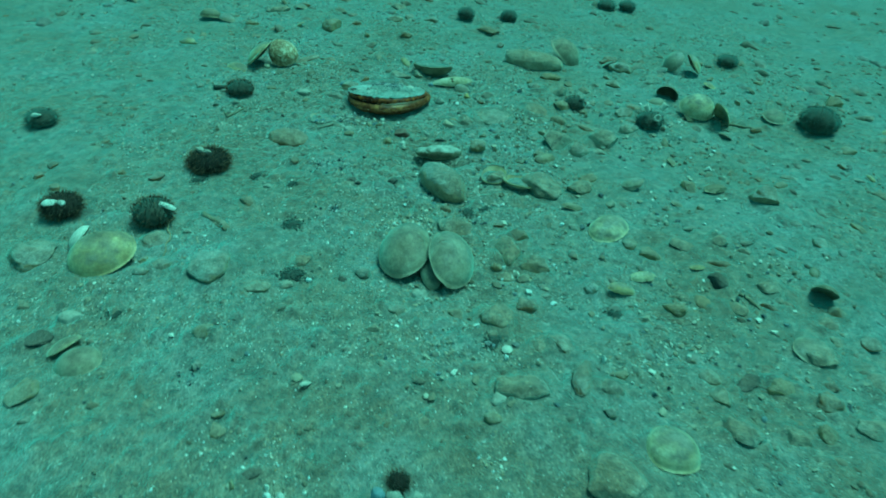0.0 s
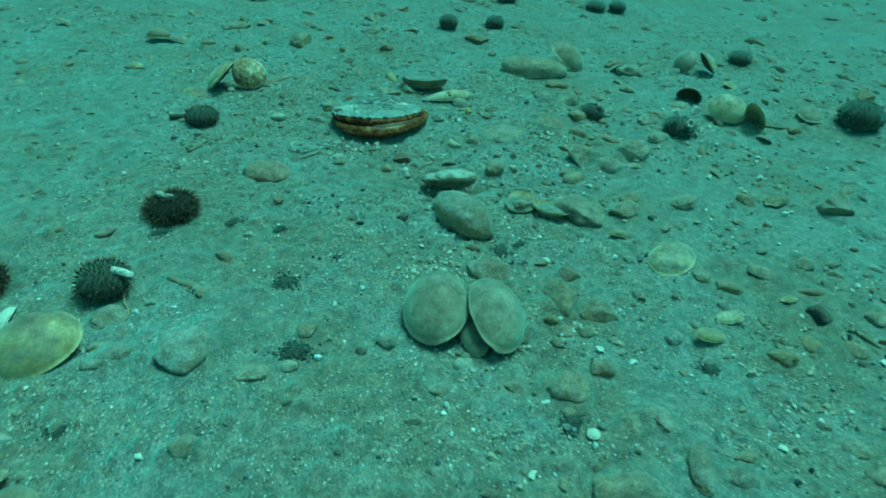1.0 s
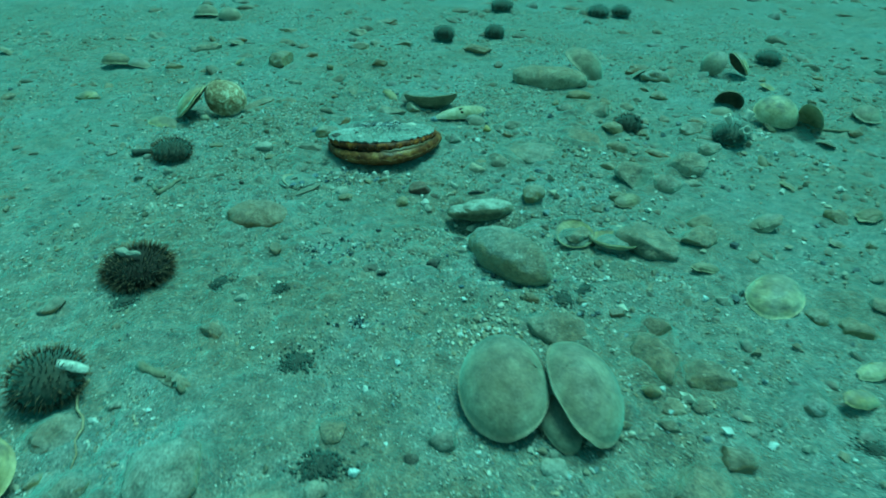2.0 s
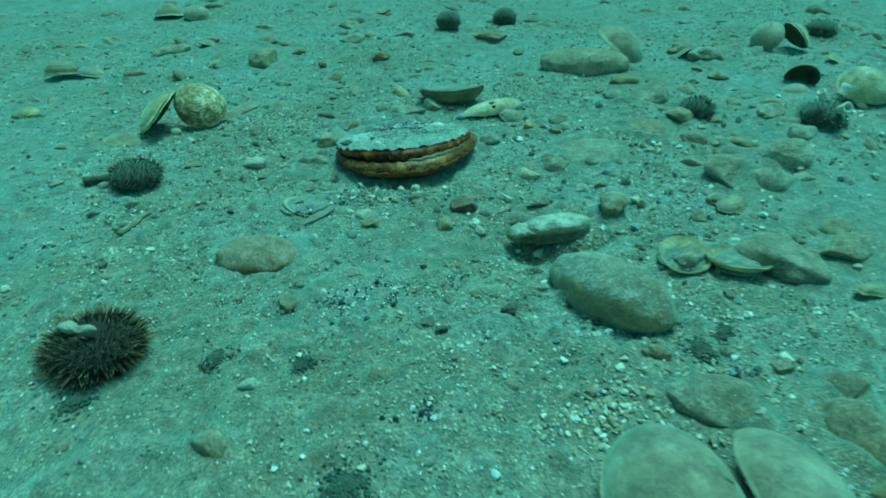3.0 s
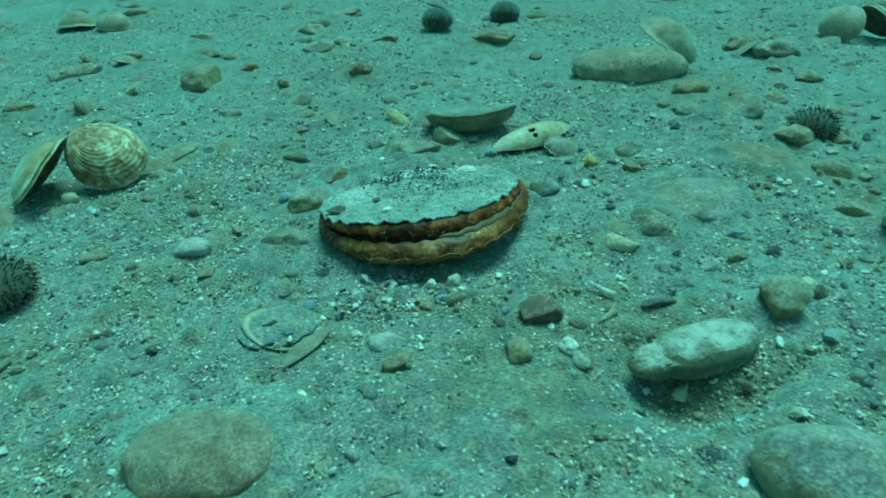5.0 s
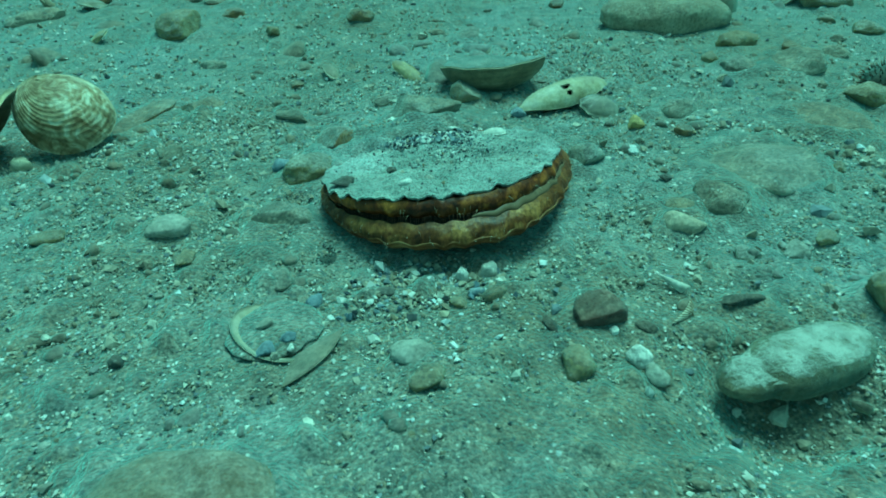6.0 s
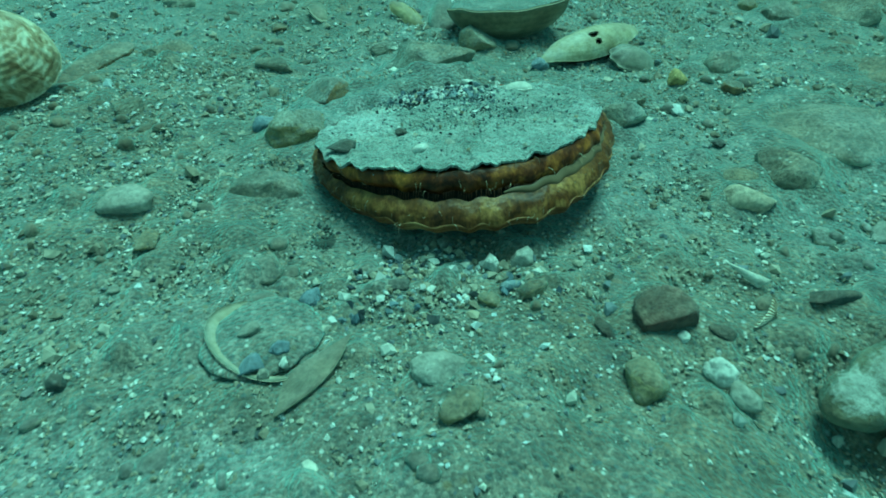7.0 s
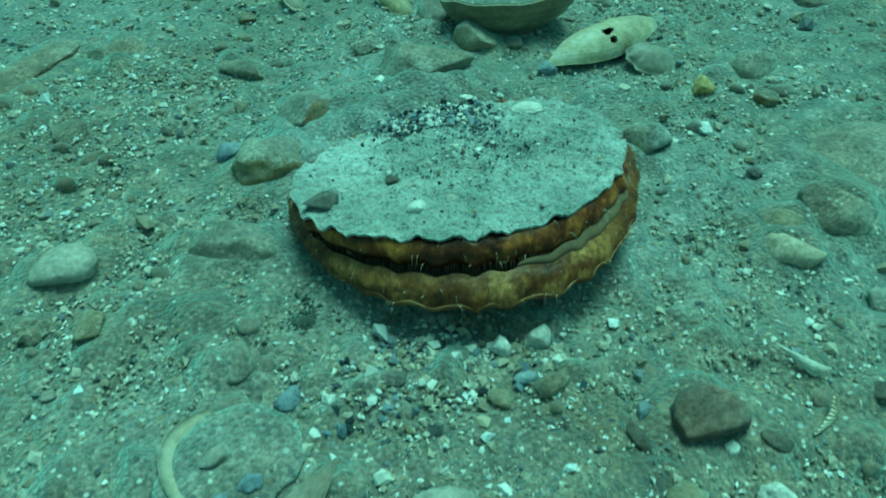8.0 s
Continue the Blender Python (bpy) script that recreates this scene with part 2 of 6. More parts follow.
PITTED = make_stone("pitted_tan_stone", (0.30, 0.22, 0.145), (0.50, 0.42, 0.30), (0.62, 0.55, 0.43), 0.75, 0.85, True)
DARK = make_stone("dark_stone", (0.03, 0.03, 0.03), (0.065, 0.065, 0.062), (0.12, 0.12, 0.11), 0.35)
RUSTY = make_stone("rusty_slab", (0.17, 0.075, 0.030), (0.30, 0.150, 0.066), (0.38, 0.24, 0.13), 0.62)
BLUE = make_stone("blue_grey_stone", (0.10, 0.165, 0.215), (0.21, 0.31, 0.38), (0.40, 0.49, 0.53), 0.15)
RED = make_stone("red_brown_stone", (0.055, 0.030, 0.028), (0.19, 0.078, 0.058), (0.34, 0.22, 0.17), 0.45)
OLIVE = make_stone("olive_stone", (0.18, 0.115, 0.045), (0.34, 0.230, 0.105), (0.48, 0.37, 0.21), 0.75)
PALE = make_stone("pale_stone", (0.34, 0.32, 0.27), (0.52, 0.50, 0.44), (0.70, 0.68, 0.62), 0.35)
CREAM = make_stone("cream_stone", (0.30, 0.17, 0.12), (0.46, 0.32, 0.24), (0.60, 0.50, 0.38), 0.9)
SILTED = make_stone("silted_stone", (0.30, 0.245, 0.175), (0.44, 0.39, 0.30), (0.56, 0.52, 0.43))
PINK = make_stone("pinkish_stone", (0.52, 0.39, 0.28), (0.70, 0.58, 0.45), (0.84, 0.74, 0.61), 0.25)
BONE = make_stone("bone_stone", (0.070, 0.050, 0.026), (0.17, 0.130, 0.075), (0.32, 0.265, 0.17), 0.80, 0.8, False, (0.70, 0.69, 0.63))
YELLOW = make_stone("yellow_pebble", (0.42, 0.27, 0.09), (0.60, 0.43, 0.18), (0.74, 0.58, 0.30), 0.10)
QUARTZ = make_stone("white_pebble", (0.58, 0.55, 0.48), (0.78, 0.76, 0.70), (0.88, 0.87, 0.84), 0.05)
GRAVEL = make_gravel()
STONES = make_stones()
BITS = make_bits()
CHIPS = make_dark_gravel()
SHELL_SILT = make_shell("silted_clam_shell", (0.19, 0.140, 0.090), (0.33, 0.270, 0.195), (0.46, 0.41, 0.32), 0.85, 0.3)
SHELL_DULL = make_shell("dull_grey_shell", (0.15, 0.12, 0.085), (0.27, 0.235, 0.18), (0.40, 0.365, 0.30), 0.9, 0.3)
SHELL_CREAM = make_shell("cream_clam_shell", (0.34, 0.24, 0.12), (0.54, 0.44, 0.28), (0.72, 0.64, 0.47), 0.85, 0.5)
SHELL_YELLOW = make_shell("yellow_clam_shell", (0.32, 0.20, 0.085), (0.52, 0.39, 0.205), (0.68, 0.55, 0.35), 0.85, 0.5)
SHELL_STRIPED = make_shell("patterned_clam_shell", (0.22, 0.115, 0.050), (0.46, 0.32, 0.19), (0.78, 0.68, 0.52), 0.30, 0.8, 1.0)
SHELL_DARK = make_shell("dark_olive_shell", (0.11, 0.082, 0.046), (0.25, 0.20, 0.122), (0.42, 0.36, 0.25), 0.5)
SHELL_THIN = make_shell("thin_worn_shell", (0.34, 0.27, 0.17), (0.52, 0.46, 0.34), (0.72, 0.68, 0.58), 0.45, 0.4)
SHELL_HOLED = make_shell("holed_shell", (0.26, 0.17, 0.055), (0.58, 0.50, 0.34), (0.84, 0.81, 0.72), 0.40, 0.10)
SHELL_RIBBED = make_shell("ribbed_shell", (0.13, 0.075, 0.035), (0.55, 0.46, 0.34), (0.80, 0.74, 0.62), 0.1, 9.0, 0.0, 0.0)
SHELL_WHITE = make_shell("white_shell", (0.52, 0.49, 0.41), (0.70, 0.67, 0.60), (0.84, 0.82, 0.77), 0.2)
# hollow sides of gaping valves coloured dark, standing in for the shade inside
SHADED_INSIDE = make_plain("shaded_shell_inside", (0.075, 0.055, 0.034), (0.20, 0.150, 0.090), 120.0, 0.7, 0.30)
SILTED_VALVE = make_silted_valve()
LOWER_VALVE = make_shell("brown_scallop_shell", (0.070, 0.018, 0.005), (0.210, 0.066, 0.018), (0.42, 0.22, 0.090), 0.0)
LINING_DARK = make_lining("dark_brown_lining", (0.022, 0.004, 0.001), (0.145, 0.032, 0.006), (0.62, 0.20, 0.040))
LINING_PALE = make_lining("yellow_brown_lining", (0.060, 0.016, 0.004), (0.165, 0.050, 0.011), (0.46, 0.205, 0.066))
VELUM = make_plain("grey_brown_velum", (0.16, 0.095, 0.052), (0.25, 0.155, 0.090), 60.0, 0.4)
TEETH = make_plain("brown_teeth", (0.03, 0.009, 0.003), (0.11, 0.036, 0.012), 300.0, 0.6)
INNER_SHADE = make_plain("gap_shade", (0.008, 0.005, 0.003), (0.03, 0.018, 0.010))
HAIR = make_plain("pale_hair", (0.26, 0.18, 0.10), (0.50, 0.42, 0.30))
URCHIN_SKIN = make_plain("urchin_skin", (0.010, 0.007, 0.006), (0.036, 0.022, 0.016), 400.0, 0.8, 0.08)
SPINES = make_spines("urchin_spines", 0.12)
# paler set with haze put into the colour; bare urchins share its skin
HAZED_SPINES = make_spines("hazed_urchin_spines", 0.55)
PALED_SKIN = make_plain("paled_urchin_skin", (0.030, 0.024, 0.019), (0.085, 0.068, 0.050), 300.0, 0.9, 0.6)
WEED = make_plain("dark_weed", (0.020, 0.024, 0.022), (0.085, 0.085, 0.070), 250.0, 0.8, 0.3)
TWIG = make_plain("silted_twig", (0.14, 0.11, 0.07), (0.32, 0.27, 0.19), 200.0, 0.9, HAZE_SHEEN * 0.5)


# ---- shapes ----
_lat = np.random.default_rng(7).random((64, 64))


def lattice(x, y):
    """Smooth value noise, -0.5 to 0.5, one knot a unit."""
    x, y = np.asarray(x, float), np.asarray(y, float)
    i, j = np.floor(x).astype(int), np.floor(y).astype(int)
    u, v = x - i, y - j
    u, v = u * u * (3 - 2 * u), v * v * (3 - 2 * v)
    a, b = _lat[i % 64, j % 64], _lat[(i + 1) % 64, j % 64]
    c, d = _lat[i % 64, (j + 1) % 64], _lat[(i + 1) % 64, (j + 1) % 64]
    return (a * (1 - u) + b * u) * (1 - v) + (c * (1 - u) + d * u) * v - 0.5


def ground_z(x, y):
    x, y = np.asarray(x, float), np.asarray(y, float)
    z = 0.010 * lattice(x * 5 + 3.1, y * 5 + 8.2) + 0.0055 * lattice(x * 17 + 1.7, y * 17 + 4.4)
    z = z + 0.0040 * lattice(x * 52 + 9.3, y * 52 + 2.6) + 0.0016 * lattice(x * 84, y * 84 + 5.5)
    flat = np.exp(-((x + 0.06) ** 2 + (y - 1.0) ** 2) / 0.008)
    z = z * (1 - 0.6 * flat)
    z = z + 0.012 * np.exp(-((x + 0.060) ** 2 / 0.0026 + (y - 1.066) ** 2 / 0.00035))
    z = z - 0.018 * np.exp(-((x - 0.012) ** 2 + (y - 0.826) ** 2) / 0.0006)
    z = z - 0.013 * np.exp(-((x - 0.040) ** 2 / 0.0010 + (y - 0.806) ** 2 / 0.00016))
    return z


def gz(x, y):
    return float(ground_z(x, y))


def fast_mesh(name, verts, tris, smooth=True):
    me = bpy.data.meshes.new(name)
    verts, tris = np.asarray(verts, np.float32), np.asarray(tris, np.int32)
    me.vertices.add(len(verts))
    me.vertices.foreach_set("co", verts.ravel())
    n, k = tris.shape
    me.loops.add(n * k)
    me.loops.foreach_set("vertex_index", tris.ravel())
    me.polygons.add(n)
    me.polygons.foreach_set("loop_start", np.arange(0, n * k, k, dtype=np.int32))
    me.polygons.foreach_set("use_smooth", np.full(n, smooth))
    me.update(calc_edges=True)
    return me


def from_mesh(name, me, material, parent=None, label=""):
    me.materials.append(material) if not me.materials else None
    ob = new(name, me)
    if parent is not None:
        ob.parent = parent
    return tagged(ob, label)


def part(name, bm, material, parent=None, label="", smooth=True):
    me = bpy.data.meshes.new(name)
    bm.normal_update()
    for f in bm.faces:
        f.smooth = smooth
    bm.to_mesh(me)
    bm.free()
    return from_mesh(name, me, material, parent, label)


def growth(me, values):
    me.attributes.new("growth", "FLOAT", "POINT").data.foreach_set("value", np.asarray(values, np.float32))


def grid_faces(rows, cols, closed=True, start=0):
    """Quads of a grid of rows x cols points; closed: the columns run round."""
    out = []
    for i in range(rows - 1):
        for j in range(cols if closed else cols - 1):
            a, b = i * cols + j, i * cols + (j + 1) % cols
            out.append((start + a, start + b, start + b + cols, start + a + cols))
    return out


def ball_mesh(seed, level, knobs=0.24, fine=0.05, box=1.0, cuts=0):
    """A worn stone, one unit across: a ball pushed in and out, a little squared by box below 1."""
    bm = bmesh.new()
    bmesh.ops.create_icosphere(bm, subdivisions=level, radius=0.5)
    off = Vector((seed * 3.17, seed * 1.31, seed * 0.77))
    for v in bm.verts:
        p = v.co.normalized()
        s = (abs(p.x) ** (2 / box) + abs(p.y) ** (2 / box) + abs(p.z) ** (2 / box)) ** (-box / 2)
        s = s * (1 + knobs * noise.noise(p * 1.3 + off) + knobs * 0.45 * noise.noise(p * 2.9 + off) + fine * noise.noise(p * 4 + off))
        v.co = p * 0.5 * s
    rnd = random.Random(seed * 7 + 1)
    for _ in range(cuts):
        d = Vector((rnd.gauss(0, 1), rnd.gauss(0, 1), rnd.gauss(0.2, 0.8))).normalized()
        far = rnd.uniform(0.24, 0.38)
        for v in bm.verts:
            over = v.co.dot(d) - far
            if over > 0:
                v.co -= d * (over * 0.94)
    lo = Vector([min(v.co[i] for v in bm.verts) for i in range(3)])
    hi = Vector([max(v.co[i] for v in bm.verts) for i in range(3)])
    for v in bm.verts:
        v.co = Vector([(v.co[i] - lo[i]) / (hi[i] - lo[i]) - 0.5 for i in range(3)])
    return bm


def roughen(bm, size, amount, seed):
    """Small dents and bumps, even in all directions."""
    for v in bm.verts:
        q = v.co / size
        v.co += v.co.normalized() * (size * amount * (noise.noise(q * 3.0 + Vector((seed, 0, 0))) + 0.5 * noise.noise(q * 7.0 + Vector((0, seed, 0)))))


RESTING, PLACED = [], [(-0.06, 1.0, 0.075)]


def rock(x, y, length, width, height, angle, seed, material, label, sink=0.36, tilt=0.0, name="rock", box=1.0, lean=0.0, knobs=0.23, cuts=None, taper=0.0, notch=None, dents=0.042):
    big = max(length, width)
    PLACED.append((x, y, 0.5 * big))
    bm = ball_mesh(seed, 5 if big > 0.08 else 4 if big > 0.026 else 3, knobs, 0.0, box, cuts if cuts is not None else 6 if big < 0.03 else 5)
    for v in bm.verts:
        v.co.y, v.co.z = v.co.y * (1 + taper * v.co.x * 2), v.co.z * (1 + taper * v.co.x * 2)
        if notch is not None:
            k = 1 - 0.18 * math.exp(-((v.co.x - notch) / 0.055) ** 2)
            v.co.y, v.co.z = v.co.y * k, v.co.z * k
    bmesh.ops.scale(bm, vec=(length, width, height), verts=bm.verts)
    roughen(bm, min(length, width, height * 1.5), dents, seed)
    ob = part(name, bm, material)
    if sink > 0.2 and 0.019 < big < 0.08:
        RESTING.append((x, y, length, width, height, angle))
    ob.matrix_world = pose(x, y, gz(x, y) + height * (0.5 - sink), tilt, lean, angle)
    return tagged(ob, label, "pebble" if name == "pebble" else "stone", name + "s on the seabed")


def valve_mesh(name, length, width, height, thick=0.0016, rings=11, relief=0.005, seed=0, ragged=0.0, point=0.15, skew=0.0, nt=64, nr=20, hole=None, spindle=0.0, lined=False):
    """One half of a clam: long side along X, hinge and beak at +Y, domed to +Z, with growth ridges round the beak."""
    rnd = random.Random(seed)
    ph = [rnd.uniform(0, 6.3) for _ in range(4)]
    beak = np.array((skew * length, width * 0.44))
    top, low, grow = [], [], []
    for i in range(nr):
        s = (i / (nr - 1)) ** 0.85
        for j in range(nt):
            th = 2 * math.pi * j / nt
            r = 1 + 0.02 * math.sin(2 * th + ph[0]) + 0.015 * math.sin(3 * th + ph[1])
            if ragged:
                r += ragged * (noise.noise(Vector((math.cos(th) * 2.5, math.sin(th) * 2.5, seed))) - 0.1)
            ox = 0.5 * length * r * math.cos(th)
            oy = 0.5 * width * r * math.sin(th) * (1 + point * 0.5 * math.sin(th)) * (1 - spindle * abs(math.cos(th)) ** 2.5)
            px, py = beak[0] + s * (ox - beak[0]), beak[1] + s * (oy - beak[1])
            rho2 = min(1.0, (px / (0.5 * length * r)) ** 2 + (py / (0.5 * width * r)) ** 2 * 0.96)
            z = height * max(0.0, 1 - rho2) ** 0.62
            z += height * relief * math.sin(2 * math.pi * rings * s) * min(1, s * 3)
            z += 0.025 * height * noise.noise(Vector((px * 90, py * 90, seed)))
            z += 0.012 * height * math.sin(9 * th + ph[2]) * s ** 6
            top.append((px, py, z))
            k = 0.965 if i < nr - 1 else 0.985
            low.append((px * k, py * k, max(z - thick, -thick * 0.6) if i < nr - 1 else z - thick * 0.6))
            grow.append(s)
    n = len(top)
    faces = grid_faces(nr, nt) + [tuple(reversed(f)) for f in grid_faces(nr, nt, True, n)]
    e = (nr - 1) * nt
    faces += [(e + j, n + e + j, n + e + (j + 1) % nt, e + (j + 1) % nt) for j in range(nt)]
    if hole:
        hx, hy, hr = hole
        both = top + low
        faces = [f for f in faces if min(math.hypot(both[f[0]][0] - hx, (both[f[0]][1] - hy) * 1.5) / hr, math.hypot(both[f[0]][0] - hx - hr * 0.3, (both[f[0]][1] - hy + hr * 1.4) * 1.2) / (hr * 0.7)) > 1 + 0.5 * noise.noise(Vector((both[f[0]][0] * 260, both[f[0]][1] * 260, 3)))]
    me = bpy.data.meshes.new(name)
    me.from_pydata(top + low, [], faces)
    me.polygons.foreach_set("use_smooth", [True] * len(faces))
    if lined:
        me.polygons.foreach_set("material_index", [int(min(f) >= n) for f in faces])
    me.update()
    growth(me, grow + grow)
    return me


def facing(centre, normal, hinge):
    """The pose of a valve whose dome faces normal and whose hinge lies towards hinge."""
    z = Vector(normal).normalized()
    y = Vector(hinge)
    y = (y - z * y.dot(z)).normalized()
    x = y.cross(z)
    return Matrix.Translation(centre) @ Matrix((x, y, z)).transposed().to_4x4()


def valve(name, centre, normal, hinge, length, width, height, material, label="", parent=None, category="shell", lining=None, **shape):
    """A valve of a clam; lining: the material of its hollow side, where that differs."""
    me = valve_mesh(name, length, width, height, lined=lining is not None, **shape)
    ob = from_mesh(name, me, material, parent, label)
    if lining is not None:
        me.materials.append(lining)
    m = facing(centre, normal, hinge)
    ob.matrix_basis = m if parent is None else Matrix.Translation(-parent.location) @ m
    if parent is None:
        PLACED.append((centre[0], centre[1], 0.5 * length))
        tagged(ob, label, category, "shells on the seabed")
    return ob


def holder(name, label, category, group, x, y, z=None):
    PLACED.append((x, y, 0.040))
    ob = new(name)
    ob.empty_display_size = 0.01
    ob.location = (x, y, gz(x, y) if z is None else z)
    return tagged(ob, label, category, group)


def tube(verts, faces, points, r0, r1, sides=5, grow=None):
    """Add a tapered, closed tube along the points to the lists."""
    base, n = len(verts), len(points)
    for i, p in enumerate(points):
        a, b = points[max(i - 1, 0)], points[min(i + 1, n - 1)]
        d = (b - a).normalized()
        u = d.orthogonal().normalized()
        w = d.cross(u)
        r = r0 + (r1 - r0) * i / (n - 1)
        for j in range(sides):
            t = 2 * math.pi * j / sides
            verts.append(p + u * (r * math.cos(t)) + w * (r * math.sin(t)))
            if grow is not None:
                grow.append(i / (n - 1))
    for i in range(n - 1):
        for j in range(sides):
            a, b = base + i * sides + j, base + i * sides + (j + 1) % sides
            faces.append((a, b, b + sides, a + sides))
    faces.append(tuple(base + j for j in reversed(range(sides))))
    faces.append(tuple(base + (n - 1) * sides + j for j in range(sides)))


def list_mesh(name, verts, faces, material, parent=None, label="", grow=None, smooth=True):
    me = bpy.data.meshes.new(name)
    me.from_pydata([tuple(v) for v in verts], [], faces)
    me.polygons.foreach_set("use_smooth", [smooth] * len(faces))
    me.update()
    if grow is not None:
        growth(me, grow)
    return from_mesh(name, me, material, parent, label)


def urchin(x, y, r, seed, label, spines=560, flat=0.54, reach=0.27, sink=0.12, crown=1.0, thin=0.016, paled=False, bare=False):
    """A spiny urchin shell: a flattened dark ball set with tapered spines, its colours lightened for haze on the
    distant ones.
    """
    rnd = random.Random(seed)
    thing = holder("urchin_shell", label, "urchin", "urchins on the seabed", x, y)
    body = r * 0.86
    bm = bmesh.new()
    bmesh.ops.create_icosphere(bm, subdivisions=4, radius=1)
    for v in bm.verts:
        p = v.co.copy()
        ang = math.atan2(p.y, p.x)
        k = 1 + 0.03 * math.cos(10 * ang) * (1 - p.z * p.z) + 0.03 * noise.noise(p * 5 + Vector((seed, 0, 0)))
        v.co = Vector((p.x * k, p.y * k, p.z * flat * k)) * body
    test = part("test", bm, PALED_SKIN if paled or bare else URCHIN_SKIN, thing)
    test.location.z = body * flat * (1 - sink)
    verts, faces, grow = [], [], []
    gold = math.pi * (3 - math.sqrt(5))
    for i in range(spines):
        cz = crown - (crown + 0.72) * (i + 0.5) / spines
        a = gold * i + rnd.uniform(-0.12, 0.12)
        s = math.sqrt(max(0.0, 1 - cz * cz))
        p = Vector((s * math.cos(a), s * math.sin(a), cz))
        root = Vector((p.x, p.y, p.z * flat)) * body * 0.97
        d = (Vector((p.x, p.y, p.z * 1.1)) + Vector((rnd.gauss(0, 0.2), rnd.gauss(0, 0.2), rnd.gauss(0, 0.2)))).normalized()
        ln = r * reach * rnd.uniform(0.55, 1.15)
        tube(verts, faces, [root, root + d * ln * 0.5, root + d * ln], r * thin, r * 0.006, 4, grow)
    list_mesh("spine_coat", verts, faces, HAZED_SPINES if paled else SPINES, test, "brown spines with paler tips", grow)["kind"] = "stuff"
    return thing


def sand_fill(parent, x, y, z, length, width, height, angle):
    """Sand caught in a hollow valve."""
    bm = ball_mesh(int(x * 1000), 4, 0.10, 0.05)
    bmesh.ops.scale(bm, vec=(length, width, height), verts=bm.verts)
    ob = part("sand", bm, CAUGHT_SAND, parent, "grey silty sand caught in the hollow")
    ob.matrix_basis = Matrix.Translation(-parent.location) @ pose(x, y, z, 0, 0, angle)
    return ob


def weed_tuft(x, y, r, seed, label):
    """A flattened patch of dark rotten weed: crumbs thick in the middle, thinning outwards, and a few short strands."""
    rnd = random.Random(seed)
    verts, faces = [], []
    turn, squash = rnd.uniform(0, 3.14), rnd.uniform(0.55, 0.9)
    for i in range(420):
        a, d = rnd.uniform(0, 6.28), abs(rnd.gauss(0, 0.55)) * r
        u, v = d * math.cos(a), d * math.sin(a) * squash
        p = Vector((u * math.cos(turn) - v * math.sin(turn), u * math.sin(turn) + v * math.cos(turn), 0))
        p.z = gz(x + p.x, y + p.y) + 0.10 * r * math.exp(-(d / r) ** 2 * 3)
        s = r * rnd.uniform(0.03, 0.12)
        base = len(verts)
        spin = rnd.uniform(0, 6.28)
        for k in range(5):
            b = spin + 6.2832 * k / 5
            q = s * rnd.uniform(0.6, 1.2)
            verts.append(p + Vector((q * math.cos(b), q * math.sin(b), rnd.uniform(-0.35, 0.15) * s)))
        verts.append(p + Vector((0, 0, s * 0.45)))
        verts.append(p - Vector((0, 0, s * 0.6)))
        for k in range(5):
            faces += [(base + k, base + (k + 1) % 5, base + 5), (base + (k + 1) % 5, base + k, base + 6)]
    for _ in range(3):
        a, d = rnd.uniform(0, 6.28), r * math.sqrt(rnd.random()) * 0.8
        p = Vector((d * math.cos(a), d * math.sin(a), 0))
        p.z = gz(x + p.x, y + p.y) + 0.06 * r
        b, ln = rnd.uniform(0, 6.28), r * rnd.uniform(0.10, 0.25)
        pts = [p + Vector((math.cos(b + 0.5 * f) * ln * f, math.sin(b + 0.5 * f) * ln * f, 0.10 * ln * math.sin(3.1 * f))) for f in (0, 0.3, 0.65, 1)]
        tube(verts, faces, pts, r * 0.022, r * 0.010, 4)
    ob = list_mesh("weed_tuft", verts, faces, WEED)
    ob.location = (x, y, 0)
    return tagged(ob, label, "seaweed", "weed tufts on the seabed")


def scatter(name, spots, sizes, material, label, templates, seed, flat=0.7, sink=0.25, category="gravel"):
    """Many small grains as one object of loose stuff: spots (n, 3) and their sizes."""
    rng = np.random.default_rng(seed)
    verts, tris = templates
    n, k = len(spots), len(templates[0][0])
    pick = rng.integers(0, len(verts), n)
    v = np.stack(verts)[pick] * sizes[:, None, None]
    v = v * np.stack([rng.uniform(0.75, 1.3, n), rng.uniform(0.6, 1.05, n), rng.uniform(0.55, 0.95, n) * flat / 0.7], 1)[:, None, :]
    tilt, a = rng.normal(0, 0.35, n), rng.uniform(0, 6.283, n)
    y, z = v[..., 1] * np.cos(tilt)[:, None] - v[..., 2] * np.sin(tilt)[:, None], v[..., 1] * np.sin(tilt)[:, None] + v[..., 2] * np.cos(tilt)[:, None]
    x = v[..., 0] * np.cos(a)[:, None] - y * np.sin(a)[:, None]
    y = v[..., 0] * np.sin(a)[:, None] + y * np.cos(a)[:, None]
    p = np.stack([x, y, z], -1) + spots[:, None, :]
    p[..., 2] += (sizes * (0.5 - sink) * 0.7)[:, None]
    f = (tris[None] + (np.arange(n) * k)[:, None, None]).reshape(-1, 3)
    ob = from_mesh(name, fast_mesh(name, p.reshape(-1, 3), f, k > 12), material)
    return tagged(ob, label, category, kind="stuff")


